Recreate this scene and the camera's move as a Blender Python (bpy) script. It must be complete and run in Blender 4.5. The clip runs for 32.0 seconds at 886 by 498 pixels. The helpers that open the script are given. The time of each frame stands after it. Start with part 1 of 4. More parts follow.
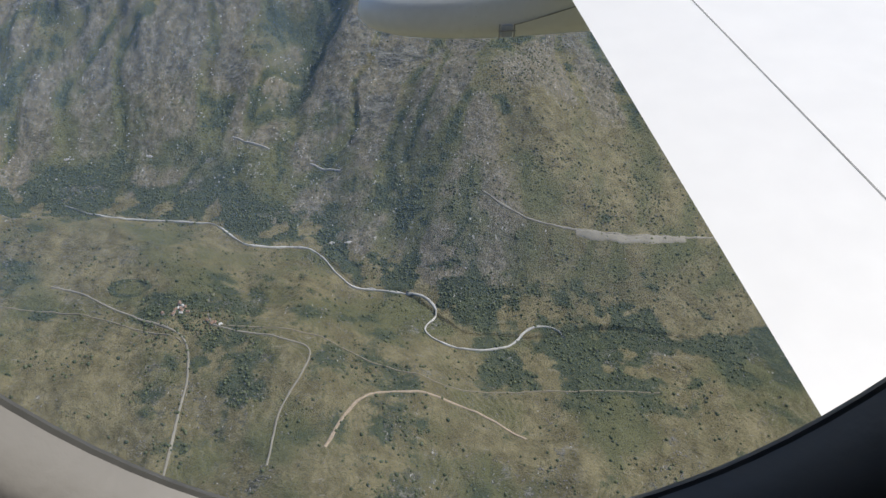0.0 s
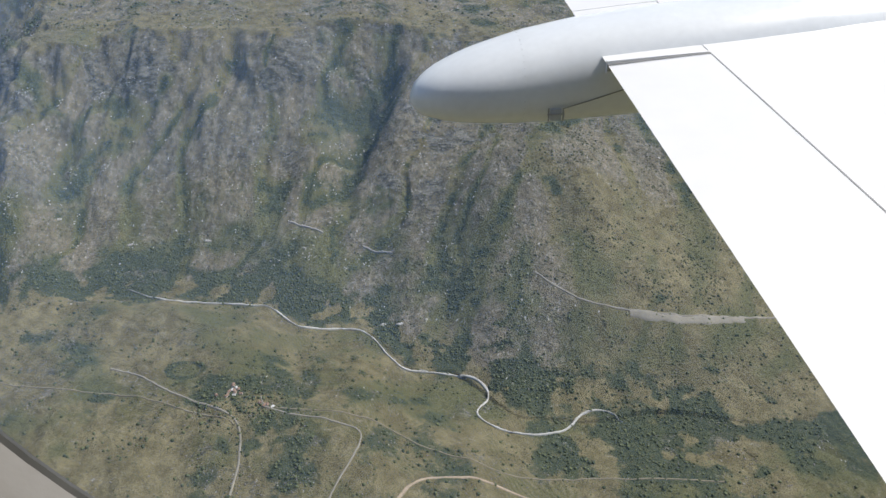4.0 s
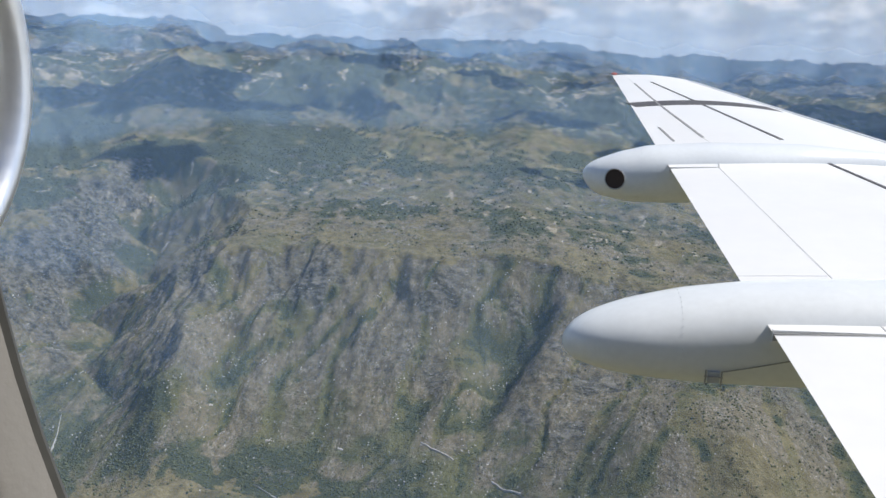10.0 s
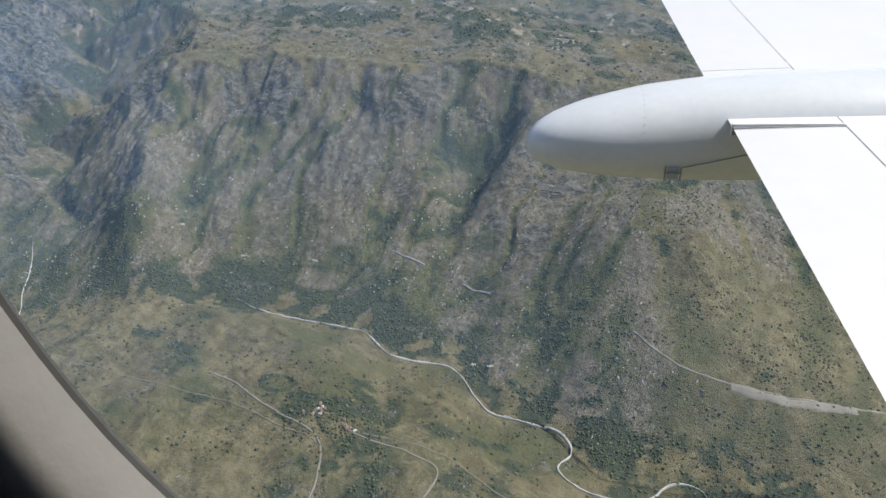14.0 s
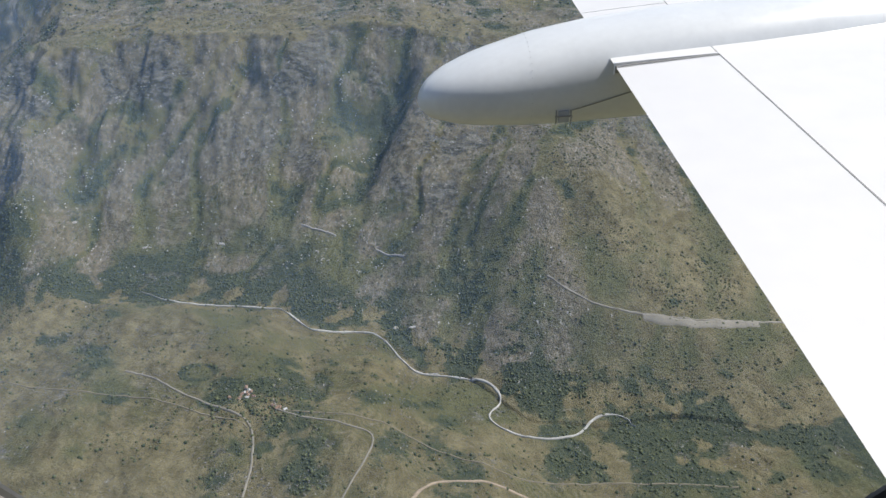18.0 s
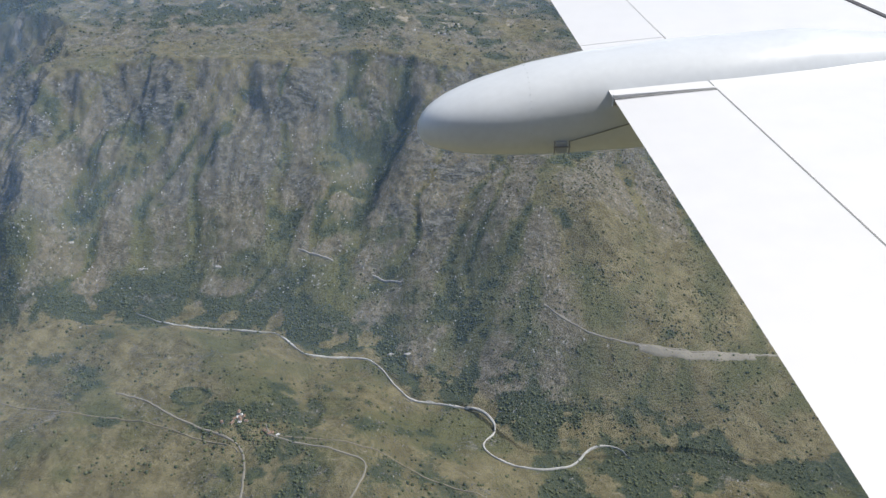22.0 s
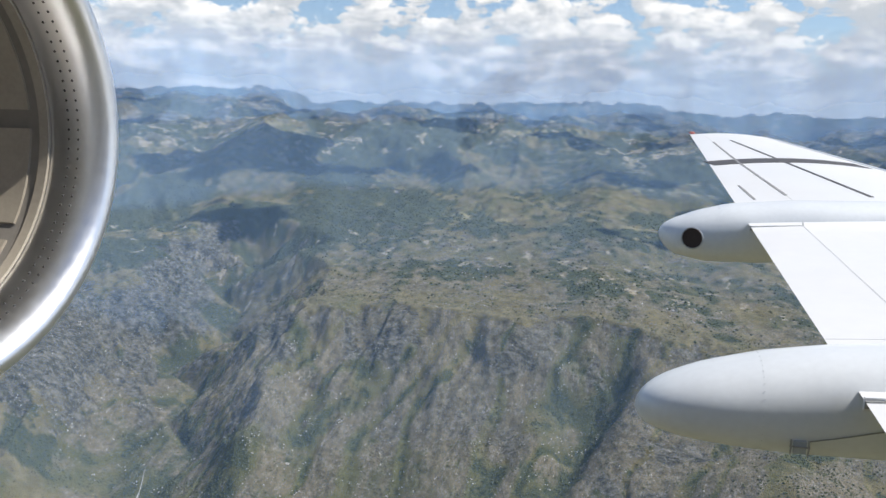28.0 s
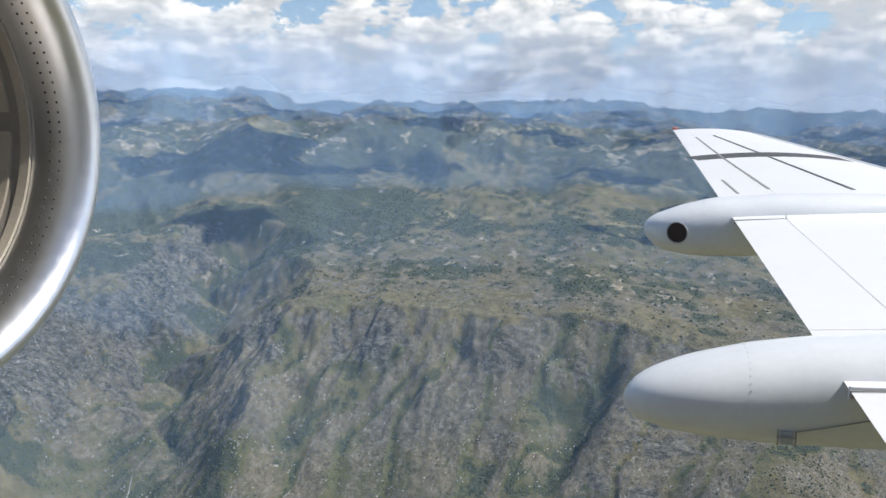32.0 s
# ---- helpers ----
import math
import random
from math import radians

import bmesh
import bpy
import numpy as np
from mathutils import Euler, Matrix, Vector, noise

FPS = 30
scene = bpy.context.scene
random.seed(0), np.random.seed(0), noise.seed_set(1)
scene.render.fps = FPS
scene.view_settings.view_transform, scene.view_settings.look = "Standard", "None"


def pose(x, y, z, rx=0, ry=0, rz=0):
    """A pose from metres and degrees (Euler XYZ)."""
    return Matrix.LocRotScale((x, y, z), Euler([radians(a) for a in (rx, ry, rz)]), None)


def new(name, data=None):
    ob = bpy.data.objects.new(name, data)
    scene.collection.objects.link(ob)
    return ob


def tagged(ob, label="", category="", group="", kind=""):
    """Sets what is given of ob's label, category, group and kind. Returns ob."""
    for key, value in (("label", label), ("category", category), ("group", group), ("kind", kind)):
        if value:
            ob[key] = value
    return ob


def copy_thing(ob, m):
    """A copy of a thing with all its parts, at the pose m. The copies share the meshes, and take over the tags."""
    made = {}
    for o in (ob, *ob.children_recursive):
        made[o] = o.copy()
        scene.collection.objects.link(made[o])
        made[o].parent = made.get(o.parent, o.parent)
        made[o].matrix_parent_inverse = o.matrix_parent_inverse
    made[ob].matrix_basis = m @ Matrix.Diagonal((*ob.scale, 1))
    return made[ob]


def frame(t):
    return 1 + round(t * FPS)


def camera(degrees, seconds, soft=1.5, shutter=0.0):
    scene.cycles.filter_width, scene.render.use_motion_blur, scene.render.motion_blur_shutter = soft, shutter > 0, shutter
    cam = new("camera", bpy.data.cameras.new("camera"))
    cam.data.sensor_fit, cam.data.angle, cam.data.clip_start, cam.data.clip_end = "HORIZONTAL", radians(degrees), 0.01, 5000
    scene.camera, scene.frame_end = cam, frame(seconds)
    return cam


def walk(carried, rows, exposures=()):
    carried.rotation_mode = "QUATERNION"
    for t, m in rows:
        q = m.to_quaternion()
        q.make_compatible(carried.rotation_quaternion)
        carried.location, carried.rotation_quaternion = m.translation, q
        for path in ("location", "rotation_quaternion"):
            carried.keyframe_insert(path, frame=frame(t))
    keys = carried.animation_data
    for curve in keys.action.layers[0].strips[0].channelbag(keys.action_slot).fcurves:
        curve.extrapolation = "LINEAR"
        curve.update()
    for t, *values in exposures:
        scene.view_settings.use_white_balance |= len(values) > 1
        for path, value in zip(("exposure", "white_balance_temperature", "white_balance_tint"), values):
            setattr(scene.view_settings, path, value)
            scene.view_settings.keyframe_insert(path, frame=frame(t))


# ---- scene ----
cam = camera(60.6, 32.0, soft=1.5)
# t, eye x y z, turn about x y z: the eye stays at one cabin window, a hand's width from it
ROWS = [
    (0.0, -0.0082, 0.0002, 0.0025, 51.516, -1.299, -5.943),
    (0.5, -0.0105, 0.0001, 0.0043, 54.547, 0.524, -5.885),
    (1.0, -0.0148, -0.0009, 0.002, 55.527, 0.924, -5.179),
    (1.5, -0.0168, -0.0013, 0.0003, 56.193, 0.732, -4.49),
    (2.0, -0.0119, -0.0005, -0.0005, 56.591, 0.628, -3.984),
    (2.5, -0.0097, -0.0001, 0.0009, 57.126, 1.215, -3.434),
    (3.0, -0.0098, 0.0001, 0.0029, 57.394, 1.4, -2.763),
    (3.5, -0.0102, 0.0006, 0.0043, 57.431, 1.027, -4.13),
    (5.5, -0.0048, -0.0007, -0.0061, 59.618, 2.787, 3.635),
    (6.0, -0.0061, -0.0003, -0.0027, 60.315, 2.887, 3.81),
    (6.5, -0.0082, 0.0, -0.0006, 60.563, 2.38, 3.731),
    (7.0, -0.0133, 0.0014, 0.0037, 64.259, 0.288, 3.782),
    (7.5, -0.0193, 0.002, 0.0065, 68.528, 0.309, 4.679),
    (8.0, -0.0225, 0.0006, 0.0044, 70.833, 0.048, 7.751),
    (8.5, -0.0172, 0.0006, 0.0063, 71.905, -1.237, 8.587),
    (9.0, -0.0142, 0.0007, 0.0066, 73.691, -0.925, 7.698),
    (9.5, -0.0155, 0.0008, 0.0094, 74.594, -1.439, 8.412),
    (10.0, -0.0185, 0.0019, 0.0096, 75.048, -1.924, 10.17),
    (10.5, -0.0093, 0.0004, 0.006, 75.065, -1.653, 10.455),
    (11.0, -0.0096, 0.001, 0.0062, 73.889, -1.855, 10.059),
    (11.5, -0.0091, 0.0012, 0.0068, 73.262, -2.01, 9.897),
    (12.0, -0.0081, 0.0006, 0.005, 71.686, -1.758, 9.947),
    (12.5, -0.0054, -0.0001, 0.0054, 68.121, -1.41, 9.422),
    (13.0, -0.0061, 0.0005, 0.0041, 65.831, -1.264, 8.705),
    (13.5, -0.0061, 0.0002, 0.0025, 63.795, -1.216, 7.889),
    (14.0, -0.0064, -0.0, 0.0001, 60.82, -0.697, 7.022),
    (14.5, -0.0036, -0.0004, -0.0028, 58.105, 0.374, 5.369),
    (15.0, -0.0019, -0.0006, -0.0045, 58.04, 1.175, 2.4),
    (15.5, 0.0006, -0.0002, -0.0065, 57.705, 2.328, -2.48),
    (17.5, 0.0089, 0.0009, -0.0043, 57.208, 2.06, -1.545),
    (18.0, 0.0092, 0.0012, -0.0036, 57.922, 1.667, -2.166),
    (18.5, 0.0087, 0.0015, -0.0032, 58.626, 1.801, -2.555),
    (19.0, 0.0093, 0.0016, -0.0015, 59.116, 1.507, -2.372),
    (19.5, 0.0103, 0.0013, -0.0024, 59.103, 0.978, -2.377),
    (20.0, 0.0109, 0.0012, -0.0027, 59.13, 0.677, -2.405),
    (20.5, 0.0113, 0.0015, -0.0023, 59.363, 0.424, -2.729),
    (21.0, 0.0105, 0.0015, -0.001, 59.81, -0.032, -3.084),
    (21.5, 0.0103, 0.0014, -0.0016, 59.837, -0.21, -3.28),
    (22.0, 0.01, 0.0015, -0.0011, 59.967, 0.657, -1.818),
    (22.5, 0.0103, 0.0014, -0.0009, 60.118, 0.174, -1.866),
    (23.0, 0.0094, 0.0015, -0.0029, 60.189, 0.723, -0.926),
    (23.5, 0.0083, 0.0014, -0.0052, 60.409, 1.559, 0.076),
    (24.0, 0.0087, 0.0012, -0.0059, 60.677, 2.657, 0.483),
    (24.5, 0.0102, 0.0013, -0.005, 61.18, 3.596, 1.956),
    (25.0, 0.0089, 0.001, -0.0044, 61.258, 3.35, 2.186),
    (25.5, 0.0084, 0.0127, 0.0021, 66.054, 1.577, 4.811),
    (26.0, 0.0066, 0.0296, -0.0006, 75.569, -1.551, 9.029),
    (26.5, 0.0057, 0.031, -0.0002, 77.742, -0.998, 11.391),
    (28.5, 0.0141, 0.0288, -0.0095, 79.752, -1.104, 16.334),
    (29.0, 0.0162, 0.0282, -0.0129, 79.493, -0.778, 16.243),
    (29.5, 0.0159, 0.0288, -0.0132, 78.666, -0.59, 15.755),
    (30.0, 0.015, 0.0286, -0.0136, 78.13, -0.704, 15.364),
    (30.5, 0.0134, 0.0283, -0.0135, 77.739, -0.5, 15.138),
    (31.0, 0.0099, 0.0291, -0.0126, 77.307, -0.417, 14.61),
    (31.5, 0.0067, 0.0295, -0.0113, 77.586, -0.16, 14.605),
    (32.0, 0.0085, 0.0292, -0.0105, 79.437, -0.242, 14.652),
]
walk(cam, [(t, pose(x, y, z, rx, ry, rz)) for t, x, y, z, rx, ry, rz in ROWS], exposures=[(0.0, 0.31), (1.0, 0.46), (3.0, 0.48), (14.0, 0.47), (18.0, 0.43), (25.0, 0.43), (26.0, 0.49), (32.0, 0.49)])

# ---- sky and sun ----
SUN_ELEV, SUN_TURN = 53.0, 77.0# degrees: height, and bearing from +y towards +x
world = bpy.data.worlds.new("sky")
scene.world = world
world.use_nodes = True
wn, wl = world.node_tree.nodes, world.node_tree.links
wn.clear()


def wnode(kind, **values):
    n = wn.new(kind)
    for key, value in values.items():
        n.inputs[key].default_value = value
    return n


sky = wn.new("ShaderNodeTexSky")
sky.sky_type, sky.sun_disc = "NISHITA", False
sky.sun_elevation, sky.sun_rotation = radians(SUN_ELEV), radians(SUN_TURN)
sky.altitude, sky.dust_density = 2000, 1.0
coord = wn.new("ShaderNodeTexCoord")
split = wn.new("ShaderNodeSeparateXYZ")
wl.new(coord.outputs["Generated"], split.inputs[0])


def wmath(op, a, b=0.0, c=0.0):
    n = wn.new("ShaderNodeMath")
    n.operation = op
    for k, v in enumerate((a, b, c)):
        if isinstance(v, (int, float)):
            n.inputs[k].default_value = v
        else:
            wl.new(v, n.inputs[k])
    return n.outputs[0]


def wramp(value, lo, hi):
    n = wn.new("ShaderNodeMapRange")
    n.interpolation_type = "SMOOTHSTEP"
    wl.new(value, n.inputs[0])
    n.inputs[1].default_value, n.inputs[2].default_value = lo, hi
    return n.outputs[0]


# cumulus seen edge on: heaped tops over a low grey layer
height_up = split.outputs[2]


def wnoise(scale, stretch, detail, rough, shift=(0, 0, 0)):
    mp = wn.new("ShaderNodeMapping")
    mp.inputs["Scale"].default_value, mp.inputs["Location"].default_value = stretch, shift
    wl.new(coord.outputs["Generated"], mp.inputs[0])
    t = wnode("ShaderNodeTexNoise", Scale=scale, Detail=detail, Roughness=rough)
    wl.new(mp.outputs[0], t.inputs["Vector"])
    return t.outputs[0]


heaps = wnoise(15.0, (1, 1, 1.9), 12.0, 0.60)
above = wnoise(15.0, (1, 1, 1.9), 8.0, 0.57, (0.007, 0.005, 0.022))
layer = wnoise(9.0, (1, 1, 6.0), 10.0, 0.64, (3, 1, 0))
need = wmath("ADD", wmath("MULTIPLY", height_up, 1.6), 0.265)
heaped = wramp(wmath("SUBTRACT", heaps, need), -0.012, 0.045)
layered = wmath("MULTIPLY", wramp(layer, 0.30, 0.48), wramp(height_up, 0.105, 0.03))
cover = wmath("MAXIMUM", heaped, wmath("MULTIPLY", layered, 0.9))
lit = wmath("ADD", wmath("ADD", wmath("MULTIPLY", wmath("SUBTRACT", heaps, above), 3.2), 0.23), wmath("ADD", wmath("MULTIPLY", height_up, 1.6), wmath("MULTIPLY", wmath("SUBTRACT", layer, 0.5), 0.9)))
shade = wn.new("ShaderNodeValToRGB")
shade.color_ramp.elements[0].color, shade.color_ramp.elements[1].color = (5.0, 5.3, 5.65, 1), (8.6, 8.55, 8.4, 1)
shade.color_ramp.elements[0].position, shade.color_ramp.elements[1].position = 0.20, 0.80
wl.new(lit, shade.inputs[0])
clouded = wn.new("ShaderNodeMix")
clouded.data_type = "RGBA"
wl.new(cover, clouded.inputs["Factor"])
wl.new(sky.outputs[0], clouded.inputs["A"])
wl.new(shade.outputs[0], clouded.inputs["B"])
hazy = wn.new("ShaderNodeMix")
hazy.data_type = "RGBA"
wl.new(wmath("MULTIPLY", wramp(height_up, 0.045, 0.0), 0.8), hazy.inputs["Factor"])
wl.new(clouded.outputs["Result"], hazy.inputs["A"])
hazy.inputs["B"].default_value = (6.0, 6.6, 7.3, 1)
back = wnode("ShaderNodeBackground", Strength=0.09)
wl.new(hazy.outputs["Result"], back.inputs[0])
wl.new(back.outputs[0], wn.new("ShaderNodeOutputWorld").inputs[0])

sun_data = bpy.data.lights.new("sun", "SUN")
sun_data.energy, sun_data.angle, sun_data.color = 3.6, radians(0.53), (1.0, 0.95, 0.87)
sun = new("sun", sun_data)
sun.rotation_euler = (radians(90 - SUN_ELEV), 0, radians(180 - SUN_TURN))


# ---- materials ----
def material(name, base, rough=0.5, metal=0.0, vary=0.12, size=1.0, bump=0.0, bump_size=None, spots=0.0, coat=0.0):
    """A surface with two scales of variation in colour and gloss, in metres, and fine relief."""
    m = bpy.data.materials.new(name)
    m.use_nodes = True
    n, l = m.node_tree.nodes, m.node_tree.links
    b = n["Principled BSDF"]
    b.inputs["Metallic"].default_value, b.inputs["Coat Weight"].default_value = metal, coat
    pos = n.new("ShaderNodeTexCoord").outputs["Object"]
    big, small = n.new("ShaderNodeTexNoise"), n.new("ShaderNodeTexNoise")
    for t, s, d in ((big, size, 3), (small, size / 9, 5)):
        t.inputs["Scale"].default_value, t.inputs["Detail"].default_value = 1 / s, d
        l.new(pos, t.inputs["Vector"])
    add = n.new("ShaderNodeMath")
    l.new(big.outputs[0], add.inputs[0]), l.new(small.outputs[0], add.inputs[1])
    ramp = n.new("ShaderNodeMapRange")
    l.new(add.outputs[0], ramp.inputs[0])
    ramp.inputs[1].default_value, ramp.inputs[2].default_value = 0.6, 1.4
    ramp.inputs[3].default_value, ramp.inputs[4].default_value = 1 - vary, 1 + vary
    mix = n.new("ShaderNodeVectorMath")
    mix.operation = "SCALE"
    mix.inputs[0].default_value = base
    l.new(ramp.outputs[0], mix.inputs["Scale"])
    l.new(mix.outputs[0], b.inputs["Base Color"])
    gloss = n.new("ShaderNodeMapRange")
    l.new(small.outputs[0], gloss.inputs[0])
    gloss.inputs[3].default_value, gloss.inputs[4].default_value = max(0.02, rough - 0.08), min(1, rough + 0.08)
    l.new(gloss.outputs[0], b.inputs["Roughness"])
    if bump:
        t, u = n.new("ShaderNodeTexNoise"), n.new("ShaderNodeBump")
        t.inputs["Scale"].default_value, t.inputs["Detail"].default_value = 1 / (bump_size or size / 9), 4
        l.new(pos, t.inputs["Vector"])
        u.inputs["Distance"].default_value, u.inputs["Strength"].default_value = bump, 0.6
        l.new(t.outputs[0], u.inputs["Height"])
        l.new(u.outputs[0], b.inputs["Normal"])
    return m


WHITE_PAINT = material("white aircraft paint", (0.80, 0.80, 0.80), 0.42, vary=0.03, size=0.8, coat=0.15)
FAIRING_PAINT = material("fairing paint", (0.80, 0.83, 0.845), 0.34, vary=0.05, size=0.25, coat=0.4)
GREY_PAINT = material("grey leading edge", (0.50, 0.53, 0.56), 0.35, vary=0.06, size=0.4)
SEAL = material("dark sealant", (0.07, 0.07, 0.075), 0.7, vary=0.2, size=0.1)
SEAM = material("panel seam", (0.27, 0.27, 0.27), 0.7, vary=0.2, size=0.2)
SEAM_MID = material("fine seam", (0.55, 0.55, 0.55), 0.7, vary=0.2, size=0.2)
SEAM_PALE = material("pale seam", (0.62, 0.645, 0.655), 0.6, vary=0.1, size=0.1)
GAP_EDGE = material("flap edge", (0.34, 0.34, 0.33), 0.6, vary=0.15, size=0.1)
PIPE = material("dark reddish outlet", (0.045, 0.030, 0.028), 0.7, vary=0.3, size=0.05)
POLISHED = material("polished aluminium", (0.93, 0.935, 0.94), 0.36, metal=1.0, vary=0.04, size=0.3, bump=0.0004, bump_size=0.03)
DUCT = material("inlet duct lining", (0.22, 0.205, 0.185), 0.55, vary=0.15, size=0.3)
DUCT_DARK = material("dark fan", (0.03, 0.03, 0.033), 0.5, vary=0.2, size=0.2)
NACELLE = material("nacelle paint", (0.72, 0.73, 0.74), 0.35, vary=0.03, size=0.6)
PANEL_TAN = material("acoustic panel", (0.38, 0.34, 0.28), 0.5, vary=0.12, size=0.15)
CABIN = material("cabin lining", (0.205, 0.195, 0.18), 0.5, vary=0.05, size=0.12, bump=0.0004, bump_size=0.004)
WINDOW_SEAL = material("soft window seal", (0.07, 0.07, 0.066), 0.6, vary=0.2, size=0.05)
RUBBER = material("window seal", (0.012, 0.012, 0.014), 0.6, vary=0.2, size=0.05)
CARPET = material("cabin carpet", (0.07, 0.08, 0.12), 0.95, vary=0.2, size=0.1, bump=0.002, bump_size=0.01)
RED_LENS = material("red lens", (0.55, 0.17, 0.14), 0.2, vary=0.05, size=0.05)


# ---- mesh helpers ----
def mesh_object(name, verts, faces, mat, parent=None, label="", smooth=True):
    me = bpy.data.meshes.new(name)
    me.from_pydata([tuple(v) for v in verts], [], [tuple(q) for q in faces])
    me.materials.append(mat)
    if smooth:
        me.shade_smooth()
    me.update()
    ob = new(name, me)
    if parent is not None:
        ob.parent = parent
    return tagged(ob, label)


def part(name, bm, mat, parent, label="", smooth=True):
    bmesh.ops.recalc_face_normals(bm, faces=bm.faces)
    for e in bm.edges:
        if len(e.link_faces) == 2 and e.calc_face_angle() > 0.62:
            e.smooth = False
    me = bpy.data.meshes.new(name)
    bm.to_mesh(me)
    bm.free()
    me.materials.append(mat)
    if smooth:
        me.polygons.foreach_set("use_smooth", [True] * len(me.polygons))
    ob = new(name, me)
    ob.parent = parent
    return tagged(ob, label)


def loft(rings, closed=True, caps=True):
    """A bmesh through rings of points, all of one count."""
    bm = bmesh.new()
    rows = [[bm.verts.new(p) for p in ring] for ring in rings]
    n = len(rows[0])
    for a, b in zip(rows, rows[1:]):
        for k in range(n if closed else n - 1):
            bm.faces.new((a[k], a[(k + 1) % n], b[(k + 1) % n], b[k]))
    if caps and closed:
        bm.faces.new(rows[0][::-1]), bm.faces.new(rows[-1])
    return bm


def thing(name, label, category, group="", kind="", at=(0, 0, 0)):
    ob = new(name)
    ob.location = at
    ob.empty_display_size = 0.1
    return tagged(ob, label, category, group, kind)


# ---- the shape of the land: one sheet round the aircraft, x forward, y out over the valley, eye at z = 0 ----
def sm(a, b, v):
    u = np.clip((v - a) / (b - a), 0.0, 1.0)
    return u * u * (3.0 - 2.0 * u)


TABLE = np.random.RandomState(7).permutation(512)
GRADS = np.array([(math.cos(a), math.sin(a)) for a in np.linspace(0, 2 * math.pi, 17)[:16]])


def perlin(x, y):
    xi, yi = np.floor(x).astype(np.int64), np.floor(y).astype(np.int64)
    fx, fy = x - xi, y - yi
    u, v = fx * fx * fx * (fx * (fx * 6 - 15) + 10), fy * fy * fy * (fy * (fy * 6 - 15) + 10)

    def corner(i, j):
        g = GRADS[TABLE[(TABLE[(xi + i) & 511] + yi + j) & 511] & 15]
        return g[..., 0] * (fx - i) + g[..., 1] * (fy - j)
    a = corner(0, 0) * (1 - u) + corner(1, 0) * u
    b = corner(0, 1) * (1 - u) + corner(1, 1) * u
    return (a * (1 - v) + b * v) * 1.5


def fbm(x, y, size, octaves=4, gain=0.5):
    total, amp = 0.0, 1.0
    for k in range(octaves):
        total = total + amp * perlin(x / size + 17.3 * k, y / size - 9.1 * k)
        size, amp = size / 2.03, amp * gain
    return total


def ridged(x, y, size, octaves=4, gain=0.5):
    total, amp = 0.0, 1.0
    for k in range(octaves):
        total = total + amp * (1.0 - 2.0 * np.abs(perlin(x / size + 5.7 * k, y / size + 3.3 * k)))
        size, amp = size / 2.1, amp * gain
    return total * 0.5


def river_y(x):
    """How far out the river runs."""
    return 485 + 45 * sm(-330, -110, x) - 15 * sm(-100, 5, x) - 32 * sm(5, 60, x) - 50 * sm(88, 140, x) - 50 * sm(155, 212, x) + 5 * np.sin(x / 22.0) * sm(215, 260, x)


def gorge_x(y):
    return -333 - 0.42 * (y - 479) + 16 * np.sin((y - 479) / 70.0) + sm(560, 680, y) * (26 * np.sin(y / 43.0) + 16 * np.sin(y / 19.0 + 1))


def far_hills(x, y):
    return ridged(x + 900, y * 0.85, 380, 6, 0.52)


def ravine_x(y):
    return 66 + 0.28 * (y - 645)


# the plan below runs along its own easting; the aircraft stands 140 m past it over the valley, and the slope towards the gorge is shortened
EAST_HERE, EAST_PLAN = (-6000.0, -482.0, -290.0, 6000.0), (-5938.0, -420.0, -150.0, 6140.0)


def plan_x(x):
    return np.interp(x, EAST_HERE, EAST_PLAN)


def here_x(x):
    return np.interp(x, EAST_PLAN, EAST_HERE)


